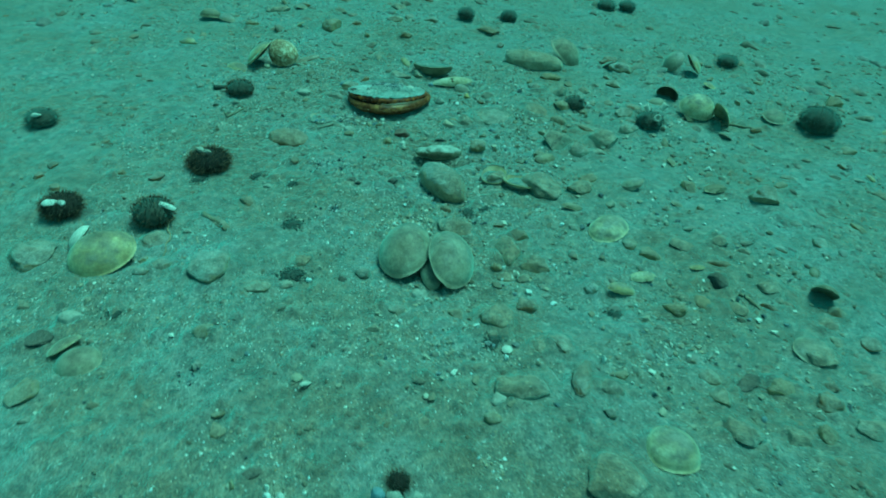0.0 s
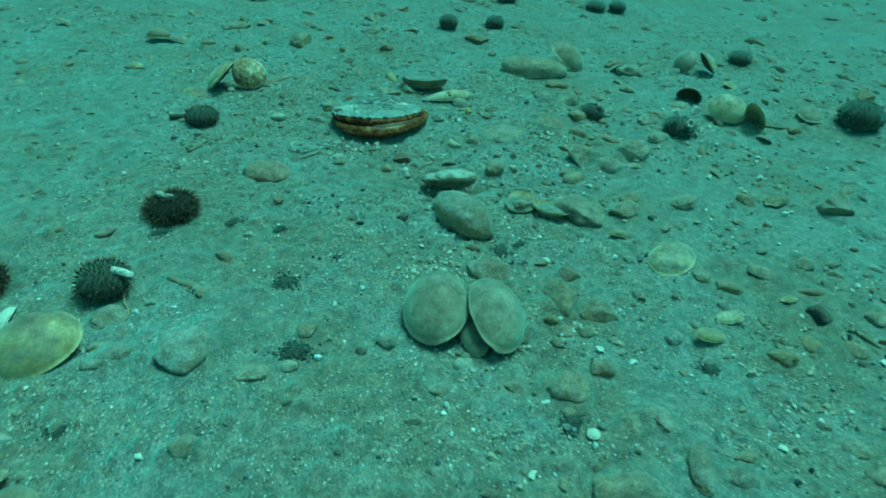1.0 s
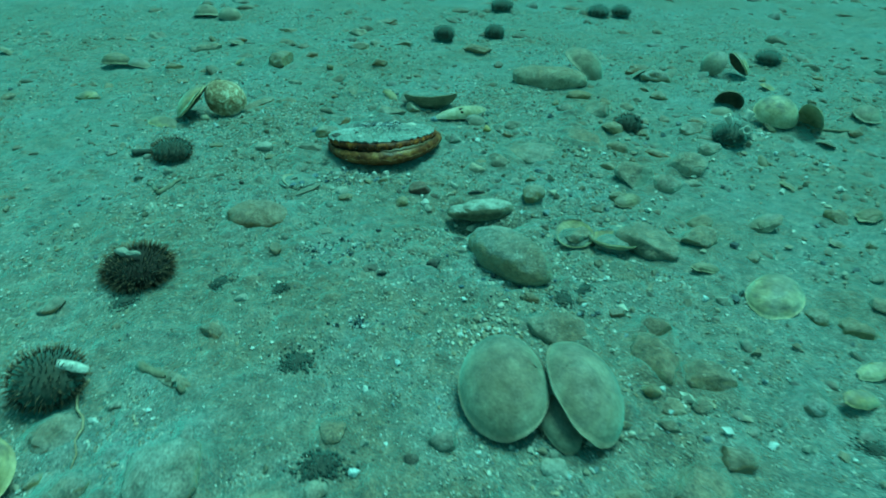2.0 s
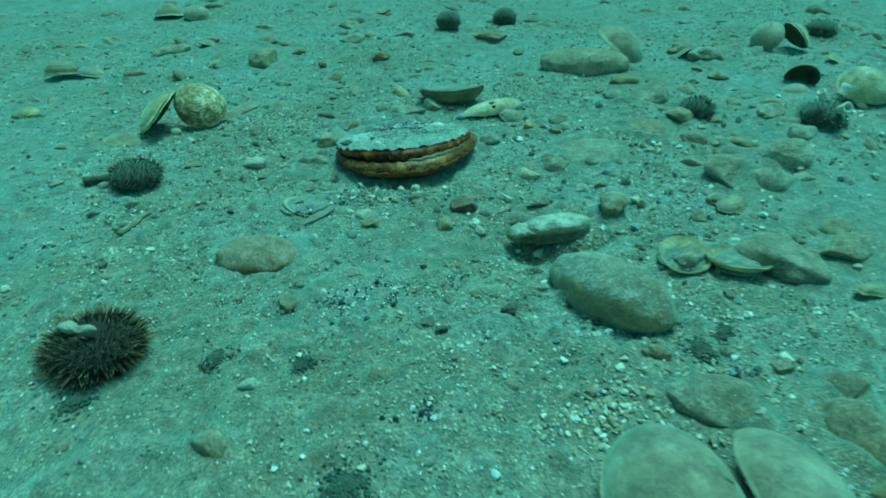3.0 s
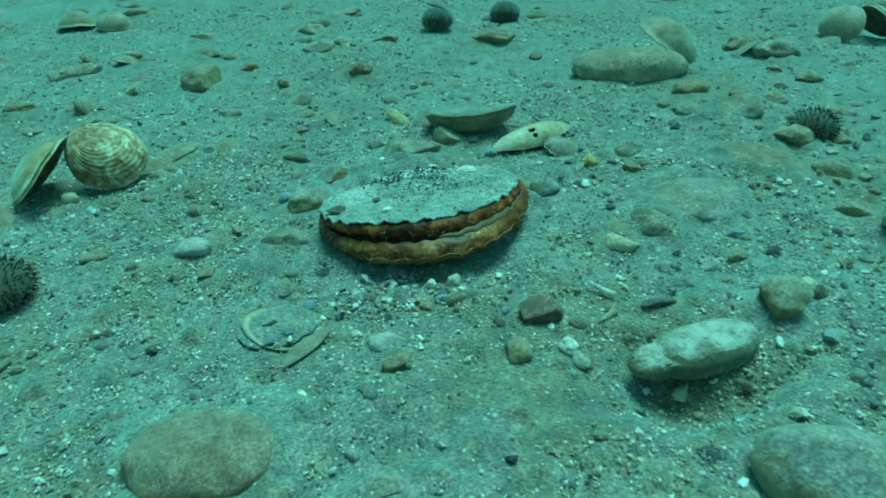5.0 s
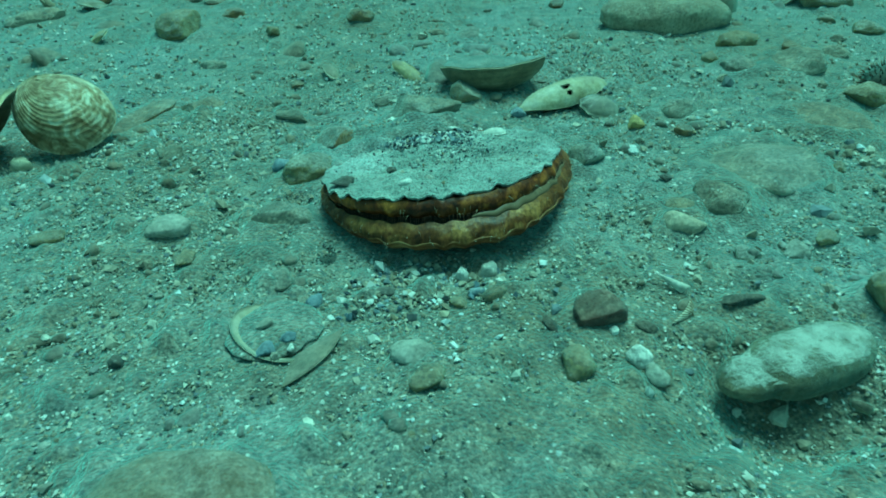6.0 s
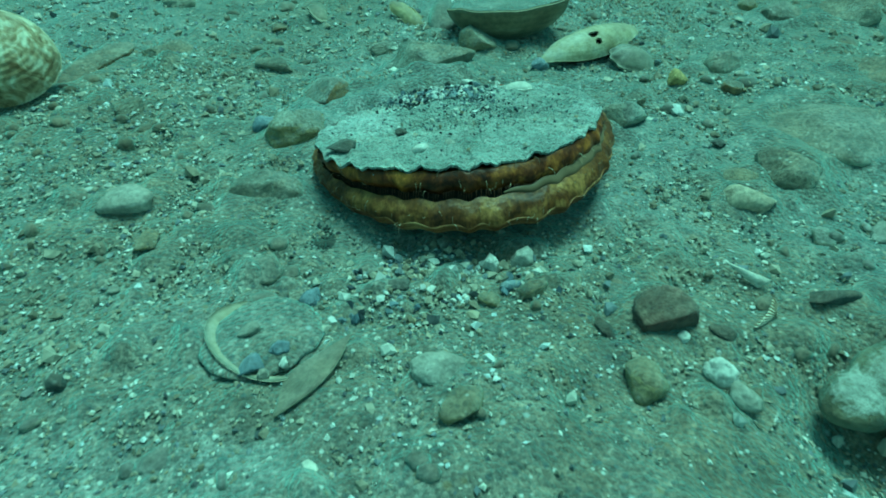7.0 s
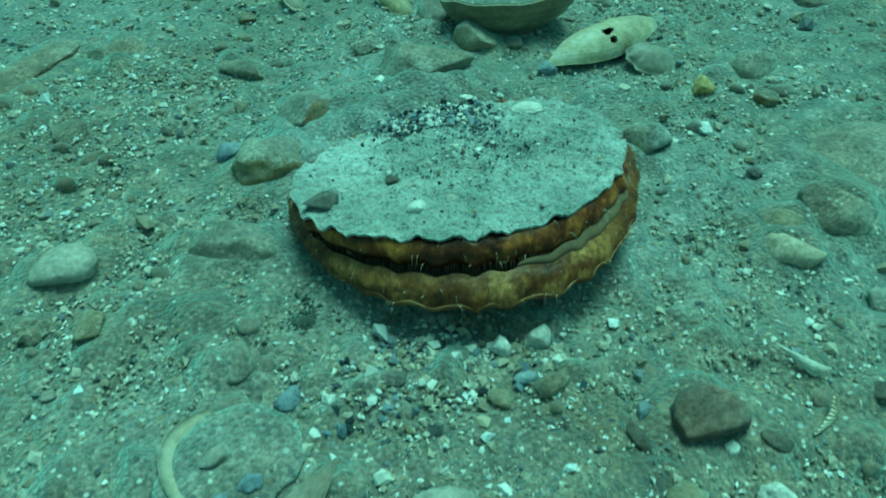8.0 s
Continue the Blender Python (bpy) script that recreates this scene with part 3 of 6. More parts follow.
def lump_templates(seed):
    """Rounded lumps and worn stones, eighty-sided."""
    out, t = [], None
    for i in range(8):
        bm = ball_mesh(seed + i, 2, 0.34, 0.05, 1.0, 3)
        bm.verts.ensure_lookup_table()
        out.append(np.array([q.co[:] for q in bm.verts]))
        t = np.array([[q.index for q in f.verts] for f in bm.faces])
        bm.free()
    return out, t


def grain_templates(seed, fine):
    """A few angular grains: eight-sided chips, or twenty-sided pebbles."""
    rng = np.random.default_rng(seed)
    if fine:
        v = np.array([(1, 0, 0), (-1, 0, 0), (0, 1, 0), (0, -1, 0), (0, 0, 1), (0, 0, -1)], float)
        t = np.array([(0, 2, 4), (2, 1, 4), (1, 3, 4), (3, 0, 4), (2, 0, 5), (1, 2, 5), (3, 1, 5), (0, 3, 5)])
    else:
        bm = bmesh.new()
        bmesh.ops.create_icosphere(bm, subdivisions=1, radius=1)
        bm.verts.ensure_lookup_table()
        v = np.array([q.co[:] for q in bm.verts])
        t = np.array([[q.index for q in f.verts] for f in bm.faces])
        bm.free()
    out = []
    for _ in range(9):
        w = v * rng.uniform(0.55, 1.2, (len(v), 1)) + rng.normal(0, 0.13, v.shape)
        out.append(w * 0.5)
    return out, t


# ---- the scallop ----
SCALLOP, SLOPE_X, SLOPE_Y = (-0.0555, 1.0028, 0.0186), 0.027, -0.214
UPPER_RIM = (0.0577, (-0.0014, -0.0061), (0.0059, 0.0034), (-0.0015, 0.0002), (0.0010, 0.0003))
LOWER_RIM = (0.0681, (0.0006, -0.0011), (0.0026, 0.0014), (0.0014, 0.0033), (-0.0007, 0.0011))
RIBS = 33


def outline(th, rim):
    """The radius of a rim: its mean and its first four waves."""
    return rim[0] + sum(c * np.cos((k + 1) * th) + q * np.sin((k + 1) * th) for k, (c, q) in enumerate(rim[1:]))


def wobble(th, seed, pace=4.0):
    return np.array([noise.noise(Vector((math.cos(t) * pace, math.sin(t) * pace, seed))) for t in th])


def frill(th, seed):
    """The wavy edge, 0 in the notches to 1 at the tips, its pace and depth a little uneven."""
    turn = RIBS * th * 0.5 + 1.1 * wobble(th, seed, 3.0)
    return (0.5 * (1 - np.abs(np.sin(turn))) + 0.5 * np.cos(turn) ** 2) * (0.75 + 0.9 * wobble(th, seed + 3.3, 5.0))


def scallop():
    thing = new("scallop_shell")
    thing.empty_display_size = 0.02
    tagged(thing, "large brown gaping scallop shell topped with pale silt", "scallop")
    nt, nr = 420, 44
    th = 2 * math.pi * np.arange(nt) / nt
    cos, sin = np.cos(th), np.sin(th)
    up_edge, low_edge = frill(th, 2.0), frill(th, 8.0)
    r_up = outline(th, UPPER_RIM) + 0.0010 * (up_edge - 0.45) + 0.0005 * wobble(th, 21.0, 9.0)
    r_low = outline(th, LOWER_RIM) + 0.0011 * (low_edge - 0.45)
    upper = np.stack([r_up * cos, r_up * sin, -0.0007 * (up_edge - 0.4)], 1)
    lx, ly = r_low * cos - 0.0014, r_low * sin - 0.0003
    gap = np.maximum(0.0129 - 0.0212 * lx - 0.0991 * ly, 0.0035)
    lower = np.stack([lx, ly, -gap - 0.0011 * (low_edge - 0.45)], 1)
    # upper valve: nearly flat, faintly ribbed, silted, its thin rim scalloped
    top, low = [], []
    for i in range(nr):
        f = (i + 0.02) / (nr - 1 + 0.02)
        for j in range(nt):
            x, y = upper[j, 0] * f, upper[j, 1] * f
            hinge = math.atan2(y - 0.050, x)
            z = 0.0034 * (1 - f * f) + upper[j, 2] * f ** 6 + 0.00045 * f * math.cos(RIBS * 1.9 * hinge)
            z += 0.0015 * noise.noise(Vector((x * 60, y * 60, 1.0))) + 0.0013 * noise.noise(Vector((x * 170, y * 170, 4.0))) + 0.0011 * noise.noise(Vector((x * 400, y * 400, 6.0)))
            z += 0.0005 * noise.noise(Vector((x * 900, y * 900, 8.0)))
            top.append((x, y, z))
            low.append((x * 0.994, y * 0.994, z - 0.0010 - 0.0014 * (1 - f)))
    faces = grid_faces(nr, nt) + [tuple(reversed(q)) for q in grid_faces(nr, nt, True, nr * nt)]
    e, n = (nr - 1) * nt, nr * nt
    faces += [(e + j, n + e + j, n + e + (j + 1) % nt, e + (j + 1) % nt) for j in range(nt)]
    faces.append(tuple(reversed(range(nt))))
    list_mesh("upper_valve", top + low, faces, SILTED_VALVE, thing, "flat upper valve under pale silt, with wavy rim")
    # lower valve: a bowl that falls away steeply under its thin, wavy, pale lip
    rows, grow = [], []
    for i in range(16):
        f = i / 15
        k = 1 - 0.55 * f ** 1.7
        for j in range(nt):
            rows.append((lower[j, 0] * k, lower[j, 1] * k, lower[j, 2] * (1 - f) - (0.013 + 0.022) * f))
            grow.append(1 - f)
    inner = []
    for f, r_in, dz in ((0, 0.994, 0.0003), (1, 0.965, -0.0006), (2, 0.90, -0.0030)):
        for j in range(nt):
            inner.append((lower[j, 0] * r_in, lower[j, 1] * r_in, lower[j, 2] + dz))
            grow.append(1.0)
    k = len(rows)
    faces = [tuple(reversed(q)) for q in grid_faces(16, nt)] + grid_faces(3, nt, True, k)
    faces += [(j, (j + 1) % nt, k + (j + 1) % nt, k + j) for j in range(nt)]
    list_mesh("lower_valve", rows + inner, faces, LOWER_VALVE, thing, "brown lower valve with a thin pale lip", grow)
    # lining: two frilled curtains, a slit between them shaded by a near-black wall
    left = (0.5 - 0.5 * cos) ** 1.2
    slit_top, slit_low = 0.51 - 0.04 * left, 0.56 + 0.05 * left
    for name, material, side, tone in (("upper_lining", LINING_DARK, 0, "dark red-brown frilled lining"), ("lower_lining", LINING_PALE, 1, "yellow-brown mottled frilled lining")):
        pts, grow = [], []
        rows_n = 15
        for i in range(rows_n):
            f = i / (rows_n - 1)
            if side:
                v, shrink = 1 + (slit_low - 1) * f, 0.996 - 0.030 * f ** 3 + 0.010 * math.sin(math.pi * f) + 0 * th
            else:
                v, shrink = 0.06 + (slit_top - 0.06) * f, 0.972 + 0.022 * math.sin(math.pi * min(1.0, f * 1.05)) - 0.020 * f ** 4 + 0 * th
            edge = (low_edge if side else up_edge) * (1 - f)
            shrink = shrink + (0.005 if side else 0.010) * wobble(th, 3.0 + f * 1.5 + side * 7, 7.0) + 0.004 * wobble(th, 9.0 + f * 4 + side * 7, 19.0) + (0.004 if side else 0.010) * (edge - 0.3 * (1 - f))
            p = upper * (1 - v)[:, None] + lower * v[:, None]
            p[:, :2] *= shrink[:, None]
            if not side and i == 0:
                p[:, 2] -= 0.0008
            pts += [tuple(q) for q in p]
            # gold patches on the upper; on the lower a highlight painted along the slit
            glow = np.clip(1.6 * wobble(th, 40.0 + side, 8.0) + 0.35, 0, 1) * math.sin(math.pi * f) ** 1.5 if not side else np.clip(0.7 + wobble(th, 50.0, 7.0), 0, 1) * f ** 3
            grow += list(glow)
        list_mesh(name, pts, grid_faces(rows_n, nt), material, thing, tone, grow)
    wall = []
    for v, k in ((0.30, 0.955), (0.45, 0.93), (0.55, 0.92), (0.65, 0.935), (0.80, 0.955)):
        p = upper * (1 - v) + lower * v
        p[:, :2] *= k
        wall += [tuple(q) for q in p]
    list_mesh("slit", wall, grid_faces(5, nt), INNER_SHADE, thing, "near-black wall giving the slit between the linings its shade")
    # a smooth grey band bulging out of the slit along one side
    band, spot = [], [j for j in range(nt) if 1.46 * math.pi < th[j] < 1.915 * math.pi]
    for i in range(7):
        f = i / 6
        for j in spot:
            open_ = math.sin(math.pi * ((th[j] / math.pi - 1.46) / 0.455)) ** 0.6
            v = 0.545 + (f - 0.5) * 0.23 * open_
            p = upper[j] * (1 - v) + lower[j] * v
            k = 0.970 + 0.016 * math.sin(math.pi * f) * open_
            band.append((p[0] * k, p[1] * k, p[2]))
    list_mesh("velum", band, grid_faces(7, len(spot), False), VELUM, thing, "smooth grey-brown band in the slit")
    # comb of short dark teeth over the slit, and loose pale hairs
    rnd = random.Random(5)

    def at(t, v, k):
        j = int(round(t / (2 * math.pi) * nt)) % nt
        p = upper[j] * (1 - v) + lower[j] * v
        return Vector((p[0] * k, p[1] * k, p[2]))

    verts, faces = [], []
    for j in range(120):
        t = math.pi * (0.98 + 0.66 * j / 119) + rnd.uniform(-0.008, 0.008)
        a, b = at(t, 0.455, 0.968), at(t, 0.455 + rnd.uniform(0.09, 0.17), 0.962)
        tube(verts, faces, [a, (a + b) / 2, b], 0.00026, 0.00012, 4)
    list_mesh("comb", verts, faces, TEETH, thing, "fringe of short brown teeth")["kind"] = "stuff"
    verts, faces = [], []
    for j in range(120):
        t = math.pi * rnd.uniform(0.98, 2.02)
        v = rnd.choice((0.05, 0.30, 0.42, 0.72, 0.85, 0.98, 1.0))
        a = at(t, v, 0.985 if v < 0.5 else 0.998)
        ln = rnd.uniform(0.0018, 0.0050)
        out = Vector((math.cos(t + rnd.uniform(-0.9, 0.9)), math.sin(t + rnd.uniform(-0.9, 0.9)), 0))
        bend = rnd.choice((-1, -1, 1)) * rnd.uniform(0.3, 1.0)
        pts = [a + out * ln * f * (1 - 0.45 * f) + Vector((0, 0, bend * ln * f * f * 0.8)) for f in (0, 0.25, 0.5, 0.75, 1)]
        tube(verts, faces, pts, 0.00016, 0.00006, 4)
    list_mesh("hair_fringe", verts, faces, HAIR, thing, "thin pale hairs")["kind"] = "stuff"
    # ears either side of the hinge
    for side in (-1, 1):
        bm = bmesh.new()
        vs = []
        for z in (-0.0075, -0.0045):
            for px, py in ((0.004, 0.040), (0.027, 0.038), (0.025, 0.053), (0.004, 0.055)):
                vs.append(bm.verts.new((side * px, py, z)))
        for q in ((0, 1, 2, 3), (7, 6, 5, 4), (0, 4, 5, 1), (1, 5, 6, 2), (2, 6, 7, 3), (3, 7, 4, 0)):
            bm.faces.new([vs[i] for i in q])
        bmesh.ops.recalc_face_normals(bm, faces=bm.faces)
        bmesh.ops.bevel(bm, geom=bm.edges[:], offset=0.0008, segments=2, affect="EDGES")
        part("ear", bm, SILTED_VALVE, thing)
    thing.matrix_world = pose(*SCALLOP, math.degrees(math.atan(SLOPE_Y)), -math.degrees(math.atan(SLOPE_X)), 0)
    return thing


scallop()


# ---- stones ----
rock(0.041, 0.733, 0.094, 0.050, 0.042, -55, 25, TAN, "large smooth grey stone dusted with silt", sink=0.32, knobs=0.08, cuts=0, dents=0.014)
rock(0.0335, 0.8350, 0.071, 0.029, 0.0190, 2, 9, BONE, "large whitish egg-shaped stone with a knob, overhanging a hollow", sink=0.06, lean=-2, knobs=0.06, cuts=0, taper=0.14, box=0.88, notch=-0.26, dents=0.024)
rock(0.184, 0.754, 0.0716, 0.0469, 0.0313, -52, 161, GREY, "grey worn stone lying on sand", cuts=1)
rock(0.123, 0.595, 0.0590, 0.0316, 0.0253, -82, 283, TAN, "tan blunt stone dusted with silt", box=0.8)
rock(0.153, 0.569, 0.0438, 0.0283, 0.0191, -45, 849, TAN, "tan rounded stone lying on sand")
rock(0.140, 0.629, 0.0263, 0.0230, 0.0184, -25, 356, TAN, "tan rounded stone half sunk in silt", box=0.8)
rock(0.122, 0.372, 0.0540, 0.0330, 0.0220, 3, 49, SILTED, "pale rounded stone lying on sand", cuts=1)
rock(0.184, 0.388, 0.0510, 0.0220, 0.0159, -104, 895, BROWN, "brown blunt stone dusted with silt", cuts=1)
rock(0.103, 0.475, 0.0400, 0.0390, 0.0210, 6, 832, TAN, "tan rounded stone dusted with silt", cuts=2, box=0.85)
rock(0.325, 0.336, 0.0389, 0.0304, 0.0201, -48, 274, GREY, "grey worn stone half sunk in silt", box=0.8)
rock(-0.194, 0.836, 0.060, 0.046, 0.026, -14, 12, RUSTY, "flat rusty-brown slab of stone buried under silt", sink=0.47, knobs=0.09, cuts=0, box=0.9)
rock(-0.220, 0.518, 0.0450, 0.0560, 0.0250, -6, 769, TAN, "large tan blunt stone half buried in silt", cuts=1, box=0.80, sink=0.42)
rock(0.200, 0.281, 0.0598, 0.0457, 0.0152, 1, 462, GREY, "grey worn stone half sunk in silt")
rock(0.216, 1.214, 0.118, 0.050, 0.040, -14, 80, PITTED, "long pitted tan stone lying on silt", sink=0.34, knobs=0.10, cuts=0, box=0.92)
rock(0.390, 1.211, 0.0500, 0.0290, 0.0280, -15, 608, TAN, "tan oblong stone half sunk in silt", cuts=2)
rock(0.242, 1.151, 0.0400, 0.0253, 0.0220, 14, 163, OLIVE, "olive-tan worn stone dusted with silt")
rock(0.245, 1.083, 0.0420, 0.0320, 0.0270, -23, 329, SILTED, "tan rounded stone half sunk in silt", cuts=2)
rock(0.207, 1.101, 0.0300, 0.0280, 0.0180, 10, 330, GREY, "flat grey stone dusted with silt", cuts=2, sink=0.45)
rock(0.197, 1.002, 0.056, 0.0380, 0.0160, -38, 311, CREAM, "flat stone with a pinkish cream edge under silt", sink=0.46, cuts=2)
rock(0.122, 0.966, 0.066, 0.060, 0.020, -20, 78, SILTED, "broad low stone buried under silt", sink=0.62, knobs=0.22, cuts=1)
rock(0.221, 0.881, 0.0480, 0.0430, 0.0330, -12, 80, SILTED, "large pale stone with a flat slanting silted top", cuts=3, box=0.85, tilt=12)
rock(0.198, 0.848, 0.0370, 0.0190, 0.0150, -8, 81, OLIVE, "yellow-brown oblong stone before a larger pale one", cuts=1)
rock(0.206, 0.917, 0.0250, 0.0200, 0.0120, -10, 82, TAN, "tan low stone half sunk in silt")
rock(0.160, 0.824, 0.0170, 0.0140, 0.0110, 30, 83, TAN, "small tan stone half sunk in silt")
rock(0.254, 0.867, 0.0370, 0.0350, 0.0240, -23, 63, SILTED, "pale rounded stone dusted with silt", cuts=2)
rock(0.299, 0.908, 0.0460, 0.0420, 0.0360, -30, 482, SILTED, "large pale rounded stone lying on silt", cuts=2)
rock(0.353, 0.960, 0.0340, 0.0280, 0.0200, 10, 483, SILTED, "pale low stone dusted with silt", cuts=2)
rock(0.366, 0.994, 0.0280, 0.0230, 0.0120, 0, 484, TAN, "low tan stone sunk in silt")
rock(0.357, 1.018, 0.0310, 0.0260, 0.0190, 20, 485, TAN, "tan rounded stone dusted with silt", cuts=2)
rock(0.361, 1.136, 0.0290, 0.0250, 0.0180, 0, 486, OLIVE, "olive-tan rounded stone half sunk in silt")
rock(0.284, 1.012, 0.0190, 0.0140, 0.0100, 0, 487, OLIVE, "small olive-tan stone before an urchin")
rock(-0.126, 1.042, 0.0310, 0.0242, 0.0200, -6, 226, OLIVE, "brown pitted stone beside the scallop", cuts=1)
rock(-0.1395, 1.0560, 0.0115, 0.0110, 0.0100, -17, 670, BLUE, "blue-grey rounded stone half sunk in silt")
rock(-0.105, 1.068, 0.0260, 0.0220, 0.0150, 2, 633, BROWN, "brown stone under silt behind the scallop", cuts=2)
rock(-0.044, 1.085, 0.0465, 0.0336, 0.0224, -15, 11, GREY, "angular grey stone behind the scallop", box=0.8)
rock(-0.009, 1.108, 0.0233, 0.0208, 0.0194, -20, 245, TAN, "tan smooth stone lying on sand", box=0.8)
rock(0.031, 1.006, 0.0210, 0.0200, 0.0190, -19, 583, SILTED, "pale rounded stone beside the scallop", cuts=2, sink=0.25)
rock(-0.025, 0.886, 0.0255, 0.0190, 0.0165, -4, 604, RED, "dark red-brown stone with a flat silted top", box=0.9, knobs=0.30, cuts=2, sink=0.26)
rock(-0.139, 0.930, 0.0099, 0.0068, 0.0055, 37, 442, BLUE, "blue-grey rounded pebble on the sand", name="pebble")
rock(-0.109, 0.927, 0.0104, 0.0060, 0.0038, -17, 7, DARK, "dark blunt pebble on the sand", name="pebble")
rock(-0.0465, 0.8615, 0.0165, 0.0138, 0.0115, -86, 32, OLIVE, "olive-tan smooth pebble on the sand", name="pebble", cuts=1)
rock(-0.0215, 0.8560, 0.0135, 0.0085, 0.0085, -70, 582, QUARTZ, "white lumpy pebble on the sand", name="pebble", sink=0.18, knobs=0.40, cuts=0)
rock(-0.0205, 0.8465, 0.0112, 0.0085, 0.0070, -80, 583, PALE, "pale tan lumpy pebble against a white one", name="pebble", sink=0.18, knobs=0.30, cuts=0)
rock(-0.108, 0.882, 0.0178, 0.0110, 0.0080, -8, 631, PALE, "pale cream angular stone lying on sand", cuts=4, sink=0.22, box=0.8)
rock(-0.106, 0.866, 0.0165, 0.0095, 0.0080, 35, 350, OLIVE, "olive-tan rounded pebble on the sand", name="pebble")
rock(-0.145, 0.996, 0.0310, 0.0200, 0.0120, -26, 573, GREY, "grey worn stone half sunk in silt", cuts=2)
rock(0.0490, 0.9330, 0.0215, 0.0160, 0.0120, -32, 240, PINK, "pinkish tan wedge-shaped stone lying on sand", box=0.8, cuts=3, sink=0.22)
rock(0.0775, 0.9440, 0.0280, 0.0270, 0.0160, -25, 293, GREY, "dark grey flat stone leaning on a buried slab", cuts=2, sink=0.25, tilt=14)
rock(0.119, 1.045, 0.0250, 0.0220, 0.0160, -16, 90, SILTED, "pale-topped faceted stone lying on sand", cuts=4, box=0.8)
rock(-0.0725, 0.9270, 0.0070, 0.0074, 0.0072, -18, 367, QUARTZ, "small white angular pebble", name="pebble", box=0.8, sink=0.15)
rock(-0.060, 0.927, 0.0093, 0.0087, 0.0092, -18, 5, QUARTZ, "small white rounded pebble", name="pebble")
rock(-0.080, 0.910, 0.0081, 0.0061, 0.0056, -30, 379, OLIVE, "olive-tan rounded pebble on the sand", name="pebble")
rock(-0.064, 0.908, 0.0121, 0.0077, 0.0062, -9, 208, TAN, "tan worn pebble on the sand", name="pebble")
rock(-0.070, 0.914, 0.0079, 0.0047, 0.0038, 0, 898, BLUE, "blue-grey smooth pebble on the sand", name="pebble")
rock(-0.024, 0.874, 0.0042, 0.0046, 0.0045, -27, 156, QUARTZ, "white worn pebble on the sand", name="pebble")
rock(-0.047, 0.885, 0.0119, 0.0059, 0.0039, -90, 142, DARK, "dark worn pebble on the sand", name="pebble")
rock(-0.197, 1.319, 0.0460, 0.0359, 0.0300, 30, 356, OLIVE, "tan blocky stone dusted with silt", box=0.75, cuts=3)
rock(-0.044, 1.302, 0.0274, 0.0205, 0.0191, -13, 222, BROWN, "brown rounded stone dusted with silt")
rock(0.133, 1.390, 0.0554, 0.0362, 0.0203, -37, 222, BROWN, "brown worn stone lying on sand")
rock(0.156, 1.314, 0.0152, 0.0168, 0.0140, -23, 304, BROWN, "brown smooth stone half sunk in silt")
rock(0.094, 0.848, 0.0280, 0.0260, 0.0260, -92, 295, OLIVE, "olive-tan upright stone dusted with silt", cuts=2)
rock(0.512, 0.765, 0.0469, 0.0516, 0.0312, 8, 373, TAN, "tan worn stone dusted with silt")
rock(0.405, 0.645, 0.0232, 0.0255, 0.0190, 0, 743, GREY, "grey blunt stone lying on sand")
rock(0.380, 0.563, 0.0257, 0.0282, 0.0238, 0, 238, DARK, "dark rounded stone half sunk in silt")
rock(0.453, 0.448, 0.0432, 0.0423, 0.0197, -3, 324, GREY, "grey rounded stone lying on sand")
rock(0.433, 0.377, 0.0264, 0.0259, 0.0172, -27, 627, BROWN, "brown rounded stone dusted with silt")
rock(0.458, 0.347, 0.0278, 0.0247, 0.0165, -52, 93, GREY, "grey blunt stone lying on sand")
rock(0.285, 0.628, 0.0196, 0.0216, 0.0131, -5, 875, OLIVE, "olive-tan smooth stone dusted with silt")
rock(0.306, 0.606, 0.0349, 0.0275, 0.0183, -79, 305, OLIVE, "olive-tan worn stone dusted with silt")
rock(0.281, 0.949, 0.0400, 0.0210, 0.0140, -25, 272, BROWN, "flat dark brown slab dusted with silt", cuts=2, box=0.85)
rock(0.790, 1.143, 0.0336, 0.0370, 0.0231, 12, 334, OLIVE, "olive-tan rounded stone lying on sand")
rock(0.140, 0.495, 0.0257, 0.0227, 0.0151, -11, 766, BROWN, "brown worn stone dusted with silt")
rock(-0.199, 0.422, 0.0188, 0.0207, 0.0125, -18, 455, OLIVE, "olive-tan blunt stone half sunk in silt")
rock(-0.343, 0.701, 0.0211, 0.0232, 0.0141, -15, 453, BROWN, "brown blunt stone dusted with silt")
rock(0.374, 1.254, 0.0360, 0.0320, 0.0270, -6, 531, BROWN, "brown blunt stone dusted with silt", cuts=3)
rock(-0.314, 1.302, 0.0199, 0.0115, 0.0077, -174, 633, TAN, "tan rounded stone half sunk in silt")
rock(-0.198, 1.431, 0.0408, 0.0231, 0.0156, -29, 436, GREY, "grey smooth stone dusted with silt")
rock(-0.073, 1.400, 0.0394, 0.0258, 0.0174, -20, 338, TAN, "tan rounded stone half sunk in silt")
rock(0.242, 0.936, 0.0084, 0.0093, 0.0054, -84, 509, TAN, "tan worn pebble on the sand", name="pebble")
rock(-0.193, 0.973, 0.0131, 0.0114, 0.0076, 36, 679, OLIVE, "olive-tan smooth pebble on the sand", name="pebble")
rock(-0.237, 0.610, 0.0439, 0.0126, 0.0067, -33, 294, OLIVE, "olive-tan blunt stone half sunk in silt")
rock(-0.153, 0.947, 0.0150, 0.0150, 0.0050, -30, 688, GREY, "flat grey stone dusted with silt")
rock(-0.182, 1.159, 0.0290, 0.0265, 0.0104, -164, 634, TAN, "tan worn stone lying on sand")
rock(-0.221, 1.156, 0.0599, 0.0214, 0.0086, 60, 311, BROWN, "brown smooth stone dusted with silt")
